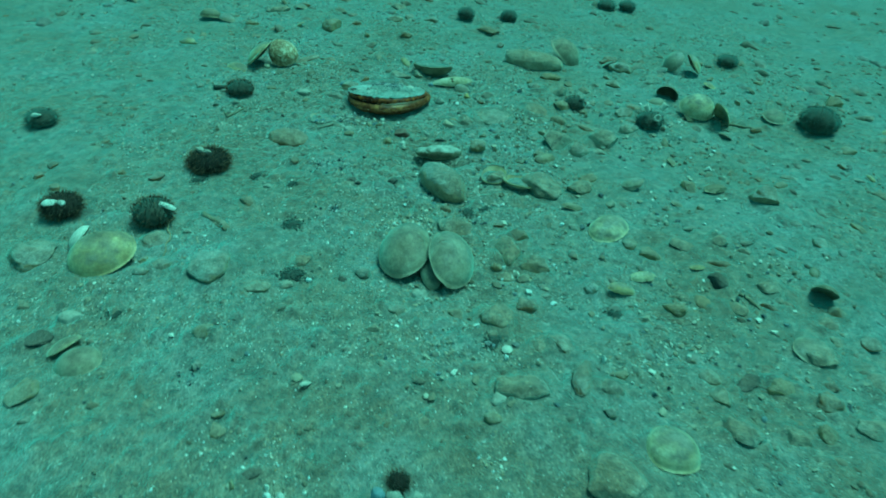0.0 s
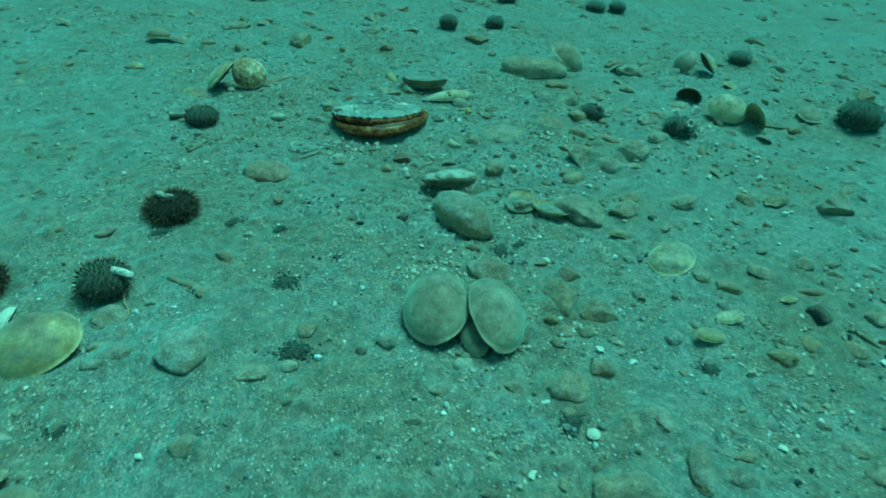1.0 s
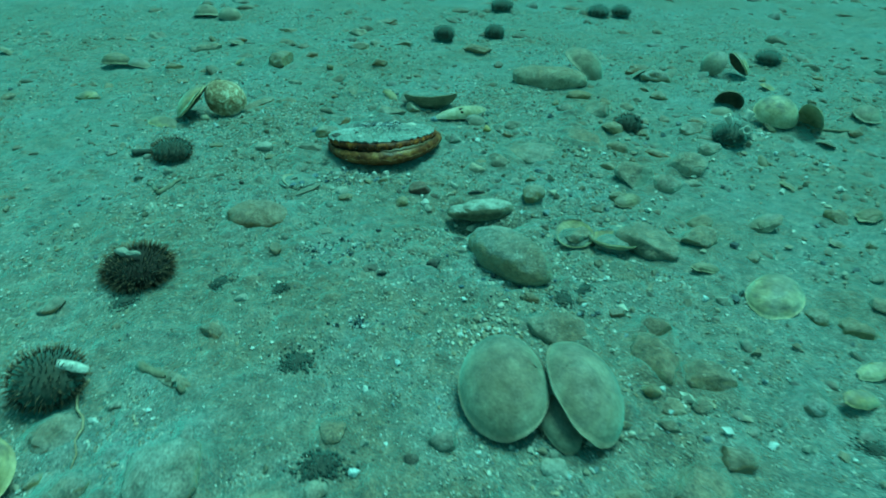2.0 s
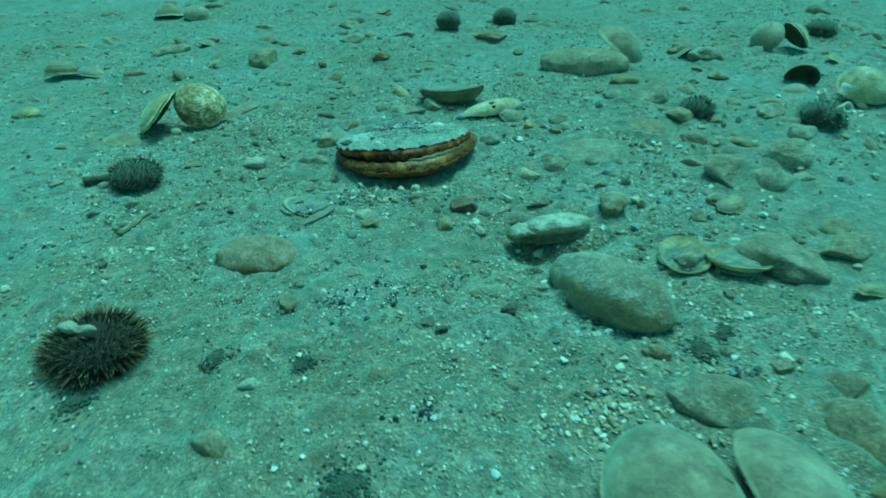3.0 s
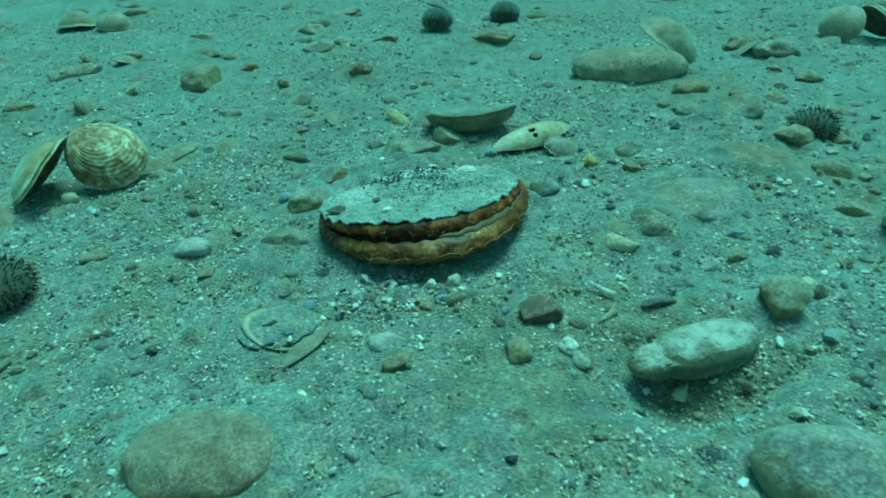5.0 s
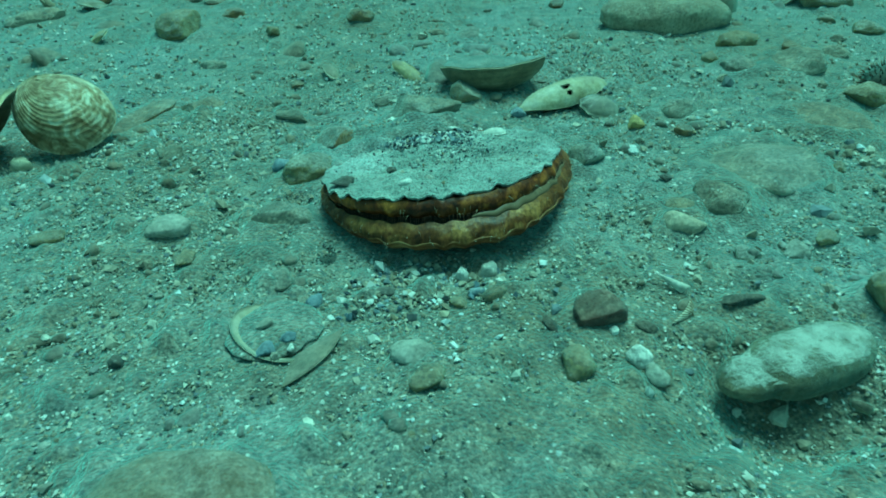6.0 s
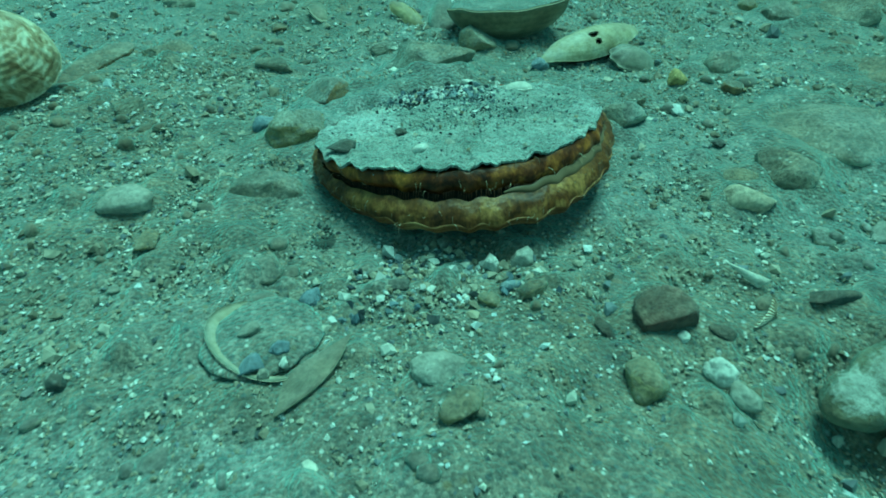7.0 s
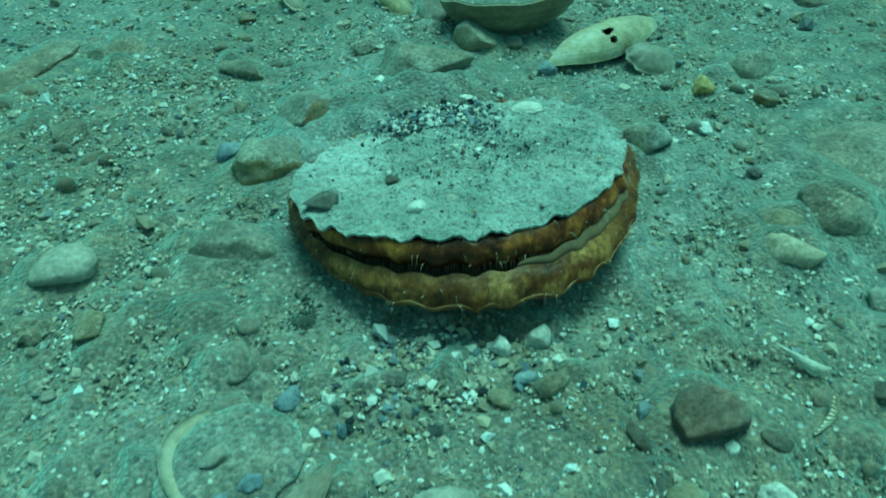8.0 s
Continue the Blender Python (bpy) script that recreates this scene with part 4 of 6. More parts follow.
rock(-0.112, 0.264, 0.0206, 0.0102, 0.0068, 14, 391, DARK, "dark worn stone lying on sand")
rock(-0.084, 0.245, 0.0080, 0.0066, 0.0061, -7, 701, QUARTZ, "white smooth pebble on the sand", name="pebble")
rock(0.058, 0.632, 0.0520, 0.0340, 0.0190, -38, 567, GREY, "flat grey silted stone with an overhanging edge", sink=0.34, cuts=2, box=0.85)
rock(0.238, 0.752, 0.0390, 0.0309, 0.0206, 13, 370, TAN, "tan rounded stone dusted with silt")
rock(0.256, 0.786, 0.0338, 0.0202, 0.0162, 23, 592, OLIVE, "olive-tan worn stone half sunk in silt")
rock(-0.100, 0.539, 0.0060, 0.0058, 0.0062, 0, 519, PALE, "pale rounded pebble on the sand", name="pebble")
rock(-0.071, 0.522, 0.0100, 0.0081, 0.0065, -6, 549, DARK, "dark rounded pebble on the sand", name="pebble")
rock(-0.029, 0.736, 0.0149, 0.0114, 0.0091, 4, 266, DARK, "dark rounded pebble on the sand", name="pebble")
rock(-0.049, 0.534, 0.0183, 0.0150, 0.0120, -36, 16, GREY, "grey rounded stone lying on sand")
rock(-0.085, 0.732, 0.0130, 0.0098, 0.0065, 4, 424, DARK, "dark worn pebble on the sand", name="pebble")
rock(-0.212, 0.655, 0.0204, 0.0192, 0.0153, -11, 197, BROWN, "brown blunt stone half sunk in silt")
rock(0.108, 0.532, 0.0144, 0.0125, 0.0083, -16, 339, GREY, "grey rounded pebble on the sand", name="pebble")
rock(-0.119, 0.548, 0.0182, 0.0201, 0.0097, 9, 600, TAN, "tan blunt stone half sunk in silt")
rock(-0.2015, 1.003, 0.0225, 0.0190, 0.0125, 12, 342, PALE, "pale tan worn stone lying on sand", cuts=1)
rock(-0.295, 0.563, 0.0292, 0.0321, 0.0155, -2, 178, BROWN, "brown rounded stone dusted with silt")
rock(0.247, 1.020, 0.0300, 0.0260, 0.0190, -6, 824, OLIVE, "olive-brown silted stone against an urchin", cuts=1)
rock(-0.006, 0.250, 0.0130, 0.0143, 0.0139, 4, 151, BLUE, "blue-grey blunt pebble on the sand", name="pebble")
rock(0.008, 0.248, 0.0150, 0.0115, 0.0127, 0, 757, PALE, "pale worn pebble on the sand", name="pebble")
rock(0.025, 0.249, 0.0130, 0.0125, 0.0133, 0, 39, PALE, "pale blunt pebble on the sand", name="pebble")
rock(-0.125, 0.253, 0.0079, 0.0086, 0.0073, 0, 437, OLIVE, "olive-tan rounded pebble on the sand", name="pebble")
rock(-0.237, 0.875, 0.0044, 0.0048, 0.0047, -22, 438, PALE, "pale rounded pebble on the sand", name="pebble")
rock(-0.361, 0.825, 0.0064, 0.0070, 0.0068, -7, 706, QUARTZ, "white worn pebble on the sand", name="pebble")
rock(-0.218, 0.912, 0.0059, 0.0062, 0.0051, 0, 0, DARK, "dark blunt pebble on the sand", name="pebble")
rock(-0.274, 0.864, 0.0078, 0.0051, 0.0041, 0, 622, QUARTZ, "white worn pebble on the sand", name="pebble")
rock(0.018, 0.504, 0.0181, 0.0141, 0.0115, -9, 712, PALE, "pale blunt stone dusted with silt")
rock(0.021, 0.516, 0.0069, 0.0072, 0.0074, -8, 523, PALE, "pale blunt pebble on the sand", name="pebble")
rock(0.077, 0.621, 0.0103, 0.0100, 0.0107, -17, 333, PALE, "pale rounded pebble on the sand", name="pebble")
rock(-0.077, 0.726, 0.0088, 0.0090, 0.0070, 0, 667, DARK, "dark rounded pebble on the sand", name="pebble")
rock(0.001, 0.754, 0.0075, 0.0065, 0.0061, -23, 100, PALE, "pale smooth pebble on the sand", name="pebble")
rock(-0.195, 0.697, 0.0110, 0.0083, 0.0077, 0, 302, PALE, "pale smooth pebble on the sand", name="pebble")
rock(0.0365, 0.8725, 0.0200, 0.0090, 0.0075, -12, 667, DARK, "dark wedge-shaped stone dusted with silt", box=0.8, sink=0.3)
rock(-0.0110, 0.8710, 0.0095, 0.0052, 0.0040, -50, 665, DARK, "dark smooth pebble on the sand", name="pebble")
rock(-0.127, 0.800, 0.0194, 0.0123, 0.0066, -12, 95, GREY, "grey blunt stone lying on sand")
rock(-0.214, 0.668, 0.0167, 0.0110, 0.0089, -21, 529, BROWN, "brown blunt stone dusted with silt")
rock(-0.415, 0.518, 0.0504, 0.0554, 0.0266, 11, 857, TAN, "tan rounded stone half sunk in silt")
rock(-0.333, 0.333, 0.0273, 0.0301, 0.0145, 6, 391, OLIVE, "olive-tan smooth stone lying on sand")
rock(-0.352, 0.400, 0.0299, 0.0194, 0.0130, 26, 669, DARK, "dark blunt stone lying on sand")
rock(-0.334, 0.430, 0.0229, 0.0202, 0.0132, -5, 232, PALE, "pale rounded stone lying on sand")
rock(0.383, 0.336, 0.0230, 0.0253, 0.0153, -7, 681, GREY, "grey smooth stone half sunk in silt")
rock(0.413, 0.339, 0.0205, 0.0226, 0.0137, -19, 635, OLIVE, "olive-tan blunt stone lying on sand")
rock(0.357, 0.399, 0.0318, 0.0160, 0.0107, 35, 421, DARK, "dark rounded stone dusted with silt")
rock(0.510, 0.522, 0.0225, 0.0247, 0.0150, -2, 331, TAN, "tan rounded stone dusted with silt")
rock(0.524, 0.471, 0.0224, 0.0246, 0.0150, -29, 492, BROWN, "brown worn stone lying on sand")
rock(0.320, 0.405, 0.0256, 0.0212, 0.0141, -7, 490, TAN, "tan worn stone dusted with silt")
rock(0.321, 0.377, 0.0211, 0.0218, 0.0141, -13, 624, TAN, "tan blunt stone dusted with silt")
rock(0.093, 0.334, 0.0181, 0.0130, 0.0089, -6, 674, OLIVE, "olive-tan worn stone lying on sand")
rock(0.205, 0.350, 0.0126, 0.0139, 0.0104, 0, 339, TAN, "tan rounded stone half sunk in silt")
rock(0.0560, 0.9480, 0.0220, 0.0150, 0.0100, -20, 254, OLIVE, "olive-brown flat stone dusted with silt", cuts=2)
rock(-0.330, 1.412, 0.0560, 0.0230, 0.0160, 20, 501, SILTED, "long low stone dusted with silt", cuts=2)
rock(-0.364, 1.316, 0.0270, 0.0190, 0.0150, 5, 502, OLIVE, "small olive-brown stone on open silt", cuts=2)
rock(-0.280, 1.462, 0.0260, 0.0210, 0.0160, 0, 503, BROWN, "brown rounded stone on far silt")
rock(-0.430, 1.500, 0.0360, 0.0280, 0.0200, 0, 504, SILTED, "grey rounded stone on far silt")
rock(-0.200, 1.522, 0.0420, 0.0260, 0.0150, -10, 505, OLIVE, "olive-tan low stone on far silt")
rock(-0.071, 1.486, 0.0400, 0.0300, 0.0200, 0, 506, SILTED, "pale rounded stone on far silt", cuts=2)
rock(-0.012, 1.566, 0.0420, 0.0260, 0.0190, 0, 507, BROWN, "brown rounded stone on far silt")
rock(-0.166, 1.415, 0.0260, 0.0160, 0.0090, -10, 508, BROWN, "flat rusty stone on far silt", cuts=2)
rock(0.007, 1.414, 0.0320, 0.0220, 0.0150, 0, 509, TAN, "tan low stone on far silt")
rock(0.086, 0.896, 0.0120, 0.0110, 0.0100, 0, 510, PALE, "pale round pebble on the sand", name="pebble")
rock(0.104, 0.898, 0.0110, 0.0090, 0.0080, 0, 511, OLIVE, "olive-tan pebble on the sand", name="pebble")
rock(0.0800, 1.0350, 0.0110, 0.0105, 0.0100, 0, 512, YELLOW, "small yellow-tan pebble on the sand", name="pebble", sink=0.2)
rock(0.0155, 1.074, 0.0100, 0.0085, 0.0100, 0, 513, BLUE, "blue-grey pebble under the tip of a clam valve", name="pebble")
rock(0.0665, 0.976, 0.0085, 0.0060, 0.0045, 0, 514, DARK, "small dark oval pebble on the sand", name="pebble")
rock(0.170, 0.438, 0.0300, 0.0200, 0.0140, -50, 520, BROWN, "brown worn stone dusted with silt", cuts=1)
rock(0.147, 0.434, 0.0250, 0.0220, 0.0120, 0, 521, SILTED, "pale round stone half sunk in silt", sink=0.5)
rock(0.099, 0.357, 0.0190, 0.0140, 0.0080, 20, 522, PALE, "pale three-cornered stone against a larger one", cuts=5)
rock(0.257, 0.318, 0.0460, 0.0340, 0.0180, 5, 523, SILTED, "pale low stone half sunk in silt", sink=0.45)
rock(0.212, 0.380, 0.0260, 0.0180, 0.0120, -30, 524, GREY, "grey worn stone lying on sand", cuts=1)
rock(0.058, 0.477, 0.0210, 0.0150, 0.0100, -20, 525, OLIVE, "olive-tan stone half sunk in silt")
rock(-0.005, 0.475, 0.0220, 0.0190, 0.0130, 10, 526, TAN, "tan blunt stone half sunk in silt", cuts=2)
rock(-0.273, 0.520, 0.0270, 0.0200, 0.0130, 15, 527, TAN, "tan blunt stone dusted with silt")
rock(-0.290, 0.506, 0.0200, 0.0150, 0.0090, 0, 528, TAN, "tan low stone sunk in silt")
rock(-0.161, 0.497, 0.0340, 0.0230, 0.0120, 0, 529, TAN, "tan low stone buried under silt", sink=0.5)
rock(0.108, 0.563, 0.0150, 0.0130, 0.0110, 0, 530, OLIVE, "olive-tan pebble wedged before two stones", name="pebble")
rock(0.138, 0.545, 0.0170, 0.0140, 0.0100, 30, 531, GREY, "grey pebble before two stones", name="pebble")
rock(0.118, 0.548, 0.0180, 0.0150, 0.0080, 0, 532, TAN, "tan flat pebble before two stones", name="pebble")

# ---- shells ----
def shard(a, b, c, bulge, thick, material, label, ribs=0, seed=0, bow=0.0, parent=None):
    """A broken three-cornered piece of shell: thick edge a-b, fading to c."""
    a, b, c = (Vector((x, y, z + gz(x, y))) for x, y, z in (a, b, c))
    out = (a + b) / 2 - c
    out = (out - (b - a) * (out.dot(b - a) / (b - a).length_squared)).normalized()
    up = (b - a).cross(c - a).normalized()
    up = up if up.z > 0 else -up
    n, m, top, low, grow = 33, 9, [], [], []
    for i in range(m):
        v = i / (m - 1)
        for j in range(n):
            u = j / (n - 1)
            jag = 0.10 * noise.noise(Vector((u * 5, v * 2, seed)))
            p = (a.lerp(b, u)).lerp(c, v * (0.92 + jag))
            p += up * (bulge * math.sin(math.pi * u) * (1 - 0.6 * v) + 0.5 * bulge * math.sin(math.pi * min(1, v * 1.2)))
            p += (a - c).normalized() * (bulge * jag * (1 - v))
            p += out * (bow * math.sin(math.pi * u) * (1 - v))
            if ribs:
                p += up * (0.00022 * math.cos(6.2832 * ribs * u))
            top.append(p)
            low.append(p - up * thick)
            grow.append(u * ribs / 15.1 if ribs else 0.3 + 0.6 * v)
    k = n * m
    faces = grid_faces(m, n, False) + [tuple(reversed(f)) for f in grid_faces(m, n, False, k)]
    ring = [j for j in range(n)] + [i * n + n - 1 for i in range(1, m)] + [(m - 1) * n + j for j in range(n - 2, -1, -1)] + [i * n for i in range(m - 2, 0, -1)]
    faces += [(p, k + p, k + q, q) for p, q in zip(ring, ring[1:] + ring[:1])]
    if parent is not None:
        ob = list_mesh("valve", top + low, faces, material, parent, label, grow + grow)
        ob.matrix_basis = Matrix.Translation(-parent.location)
        return ob
    ob = list_mesh("shell_scrap", top + low, faces, material, grow=grow + grow)
    return tagged(ob, label, "shell", "shells on the seabed")


def pair(name, label, x, y):
    return holder(name, label, "shell", "paired shells on the seabed", x, y)


# two valves spread like a roof
p = pair("clam_shell", "grey silted clam shell spread open, both valves face down", 0.022, 0.550)
valve("valve", (-0.003, 0.568, 0.011), (-0.36, -0.10, 0.93), (1.0, -0.12, 0.3), 0.088, 0.064, 0.024, SHELL_SILT, "", p, seed=1, relief=0.003)
valve("valve", (0.052, 0.556, 0.011), (0.58, -0.10, 0.80), (-1.0, 0.10, 0.6), 0.090, 0.062, 0.024, SHELL_SILT, "", p, seed=2, relief=0.003)
valve("clam_shell", (0.030, 0.538, 0.004), (-0.35, -0.25, 0.9), (0.9, 0.2, 0), 0.048, 0.026, 0.010, SHELL_SILT, "small grey silted clam valve tucked under a larger one", seed=3)
# single domed valves
valve("clam_shell", (0.264, 0.658, gz(0.264, 0.658) + 0.003), (0.0, -0.12, 1), (-0.7, 0.7, 0), 0.062, 0.048, 0.017, SHELL_CREAM, "cream oval clam valve lying dome up in silt", seed=4)
valve("clam_shell", (0.256, 0.312, gz(0.256, 0.312) - 0.001), (0.1, -0.15, 1), (-0.3, 1, 0), 0.052, 0.050, 0.020, SHELL_CREAM, "pale cream clam valve dome up on the sand", seed=5)
valve("clam_shell", (-0.303, 0.376, gz(-0.303, 0.376) - 0.001), (0.0, -0.2, 1), (-0.5, 1, 0), 0.044, 0.038, 0.014, SHELL_SILT, "tan clam valve dome up, partly silted over", seed=6)
valve("clam_shell", (-0.324, 0.394, gz(-0.324, 0.394) + 0.003), (-0.5, 0.3, 0.8), (0.6, -0.6, 0.3), 0.034, 0.020, 0.007, SHELL_CREAM, "pale clam valve tipped beside a silted one", seed=96)
p = pair("clam_shell", "yellow-cream clam shell gaping, valves still joined", -0.352, 0.530)
valve("valve", (-0.337, 0.520, 0.012), (0.05, -0.45, 0.85), (-0.55, 0.8, 0.4), 0.072, 0.060, 0.020, SHELL_YELLOW, "", p, seed=7)
valve("valve", (-0.370, 0.543, 0.014), (-0.80, -0.05, 0.50), (0.7, 0.5, 0.6), 0.046, 0.034, 0.010, SHELL_WHITE, "white inner valve", p, seed=8)
p = pair("clam_shell", "patterned cream and brown clam shell gaping like a tent", -0.279, 1.135)
valve("valve", (-0.2590, 1.1230, 0.0185), (0.36, -0.68, 0.64), (-0.48, 0.30, 0.80), 0.053, 0.054, 0.019, SHELL_STRIPED, "", p, seed=9, rings=16, relief=0.007, nt=90, nr=80)
valve("valve", (-0.3010, 1.1130, 0.0175), (-0.78, 0.12, 0.61), (0.60, 0.25, 0.75), 0.060, 0.056, 0.014, SHELL_YELLOW, "dark hollow valve with a tan edge", p, seed=10, thick=0.0042, lining=SHADED_INSIDE)
valve("shell_scrap", (-0.2845, 1.0960, 0.0030), (-0.2, -0.9, 0.4), (0.1, 0.2, 1), 0.012, 0.010, 0.004, SHELL_THIN, "small white curled shell scrap before a gaping clam", seed=45, ragged=0.2)
valve("shell_scrap", (-0.336, 1.092, gz(-0.336, 1.092) + 0.001), (-0.1, -0.3, 1), (0.5, 1, 0), 0.044, 0.022, 0.006, SHELL_YELLOW, "dull yellow shell scrap lying in silt", seed=11, ragged=0.15)
p = pair("clam_shell", "pale gaping clam shell standing like an arch", 0.520, 1.238)
valve("valve", (0.506, 1.250, 0.018), (-0.80, -0.16, 0.55), (0.6, 0.1, 0.7), 0.052, 0.046, 0.014, SHELL_SILT, "", p, seed=12)
valve("valve", (0.543, 1.238, 0.020), (0.84, -0.02, 0.52), (-0.50, 0.1, 0.8), 0.050, 0.046, 0.012, SHELL_YELLOW, "", p, seed=13, thick=0.0042, lining=SHADED_INSIDE)
valve("clam_shell", (0.495, 1.045, 0.012), (-0.1, -0.55, 0.75), (0.3, 0.8, 0.5), 0.062, 0.058, 0.022, SHELL_CREAM, "round pale clam valve leaning on the silt", seed=14)
valve("clam_shell", (0.532, 1.020, 0.010), (0.8, 0.2, 0.5), (-0.3, 0.8, 0.3), 0.075, 0.040, 0.010, SHELL_YELLOW, "thin yellow clam valve tipped on its side", seed=15)
# open dishes, hollow side up
p = pair("clam_shell", "shallow open clam shell, both hollow valves filled with sand", 0.130, 0.759)
valve("valve", (0.114, 0.769, 0.0070), (0.02, 0.12, -1), (0.9, -0.3, 0), 0.044, 0.038, 0.008, SHELL_YELLOW, "", p, seed=16)
valve("valve", (0.150, 0.753, 0.0085), (-0.05, -0.16, -0.97), (-0.9, 0.2, 0), 0.038, 0.046, 0.009, SHELL_YELLOW, "", p, seed=17)
sand_fill(p, 0.114, 0.769, 0.0030, 0.038, 0.033, 0.0060, 10)
sand_fill(p, 0.150, 0.754, 0.0035, 0.040, 0.032, 0.0060, 10)
p = pair("clam_shell", "thin white open clam shell, one valve filled with grit", -0.155, 0.905)
valve("valve", (-0.158, 0.9135, -0.0002), (-0.26, -0.08, -1), (0.75, 0.35, 0), 0.040, 0.036, 0.0034, SHELL_THIN, "", p, seed=18, thick=0.0006)
sand_fill(p, -0.1576, 0.9136, 0.0000, 0.0402, 0.0348, 0.0058, 20)
shard((-0.1585, 0.8810, 0.0022), (-0.1300, 0.9055, 0.0042), (-0.1530, 0.8965, 0.0006), 0.0004, 0.0006, SHELL_SILT, "thin curved blade of the second valve", seed=7, bow=0.0050, parent=p)
# behind the scallop
holed = valve("clam_shell", (0.0545, 1.0860, 0.005), (0.05, -0.42, 0.90), (-0.25, 1, 0.3), 0.078, 0.0235, 0.0105, SHELL_HOLED, "pale clam valve with a broken hole, dome up", seed=20, nt=150, nr=60, rings=2, relief=0.001, spindle=0.55, hole=(-0.003, 0.001, 0.0033))
# near-black lump added inside, the shade seen through the broken hole
hole_shade = ball_mesh(88, 3, 0.1)
bmesh.ops.scale(hole_shade, vec=(0.050, 0.016, 0.015), verts=hole_shade.verts)
hole_shade = part("hole_shade", hole_shade, INNER_SHADE, holed, "dark lump added inside so the hole looks black")
hole_shade.location = (0.0, -0.001, 0.0)
p = pair("clam_shell", "dark olive clam valve, hollow side up, brimming with silt", 0.022, 1.122)
valve("valve", (0.0165, 1.126, 0.020), (-0.04, -0.47, -0.88), (0.20, 0.88, -0.47), 0.074, 0.048, 0.021, SHELL_DARK, "", p, seed=21)
sand_fill(p, 0.0165, 1.130, 0.0165, 0.067, 0.040, 0.0060, -11)
valve("clam_shell", (0.0735, 1.0680, 0.001), (0.12, -0.50, 0.82), (0.35, 0.9, 0.3), 0.032, 0.021, 0.007, SHELL_DULL, "small grey silted clam valve beside a larger one", seed=94, ragged=0.16)
# broken bits
valve("shell_scrap", (-0.036, 1.166, gz(-0.036, 1.166) + 0.003), (-0.2, -0.6, 0.8), (0.8, 0.5, 0.2), 0.028, 0.012, 0.004, SHELL_YELLOW, "brown and pinkish white streaked shell scrap in silt", seed=95, ragged=0.2)
shard((0.0085, 0.8985, 0.0045), (0.0190, 0.8845, 0.0045), (0.0150, 0.8850, 0.0005), 0.0014, 0.0007, SHELL_WHITE, "thin pale three-cornered shell splinter lying on sand", seed=3)
shard((0.0005, 0.8690, 0.0020), (0.0140, 0.8770, 0.0050), (0.0135, 0.8725, 0.0000), 0.0014, 0.0007, SHELL_RIBBED, "small brown and white ribbed shell scrap", ribs=10, seed=4)
valve("shell_scrap", (-0.0200, 1.0240, 0.0175), (0.0, -0.1, 1), (0.15, 1, 0), 0.0135, 0.0075, 0.0030, SHELL_WHITE, "small pale shell chip lying on the scallop", seed=25, ragged=0.12)
valve("shell_scrap", (-0.094, 0.369, 0.004), (0.2, -0.2, 1), (0, 1, 0), 0.011, 0.009, 0.003, SHELL_THIN, "broken white shell bit with a hollow", seed=26, ragged=0.3)
valve("shell_scrap", (-0.084, 0.362, 0.004), (0.5, -0.4, 0.7), (-0.6, 1, 0), 0.012, 0.005, 0.002, SHELL_WHITE, "broken white shell splinter", seed=27, ragged=0.3)
valve("shell_scrap", (0.112, 0.425, 0.003), (0, -0.1, 1), (0, 1, 0), 0.011, 0.011, 0.003, SHELL_WHITE, "small round white shell disc", seed=28)
valve("clam_shell", (0.282, 1.258, 0.010), (0.52, -0.44, 0.73), (0.3, 0.95, 0), 0.080, 0.066, 0.030, SHELL_SILT, "tan clam valve propped on a long stone", seed=29, lining=SHADED_INSIDE)
valve("clam_shell", (-0.364, 1.640, 0.002), (0, -0.1, 1), (0, 1, 0), 0.050, 0.042, 0.020, SHELL_SILT, "dull tan silted clam valve dome up", seed=30)
valve("clam_shell", (-0.317, 1.622, 0.005), (0.1, -0.5, 0.8), (0, 1, 0.4), 0.044, 0.036, 0.014, SHELL_SILT, "pale silted clam valve leaning in silt", seed=31)
valve("clam_shell", (-0.420, 1.330, 0.002), (0.1, -0.3, 1), (0.2, 1, 0), 0.034, 0.024, 0.008, SHELL_SILT, "pale silted clam valve dome up in silt", seed=41)
valve("clam_shell", (-0.455, 1.335, 0.004), (0.05, -0.2, 1), (0, 1, 0), 0.044, 0.032, 0.015, SHELL_DARK, "brown clam valve dome up in silt", seed=32)
p = pair("clam_shell", "clam shell lying open in silt, its hollow coloured dark as shade", 0.462, 1.100)
valve("valve", (0.456, 1.102, 0.010), (0.40, 0.80, 0.34), (0.2, -0.2, 0.95), 0.042, 0.036, 0.016, SHELL_DARK, "dark hollow valve", p, seed=33, lining=SHADED_INSIDE)
valve("valve", (0.434, 1.080, 0.001), (0.0, -0.2, 1), (0, 1, 0), 0.034, 0.024, 0.009, SHELL_SILT, "", p, seed=34)
valve("shell_scrap", (0.254, 0.534, 0.004), (0.3, -0.4, 0.8), (-0.2, 1, 0), 0.038, 0.016, 0.006, SHELL_YELLOW, "yellow clam shell edge sticking out of the sand", seed=35, ragged=0.15)
valve("shell_scrap", (0.285, 0.560, 0.003), (0.0, -0.3, 0.9), (-0.2, 1, 0), 0.030, 0.016, 0.006, SHELL_CREAM, "cream shell scrap half sunk in sand", seed=36, ragged=0.15)
valve("clam_shell", (0.640, 1.045, 0.006), (0.2, -0.3, 0.9), (-0.5, 1, 0), 0.052, 0.040, 0.014, SHELL_SILT, "silted clam valve lying in debris", seed=37)
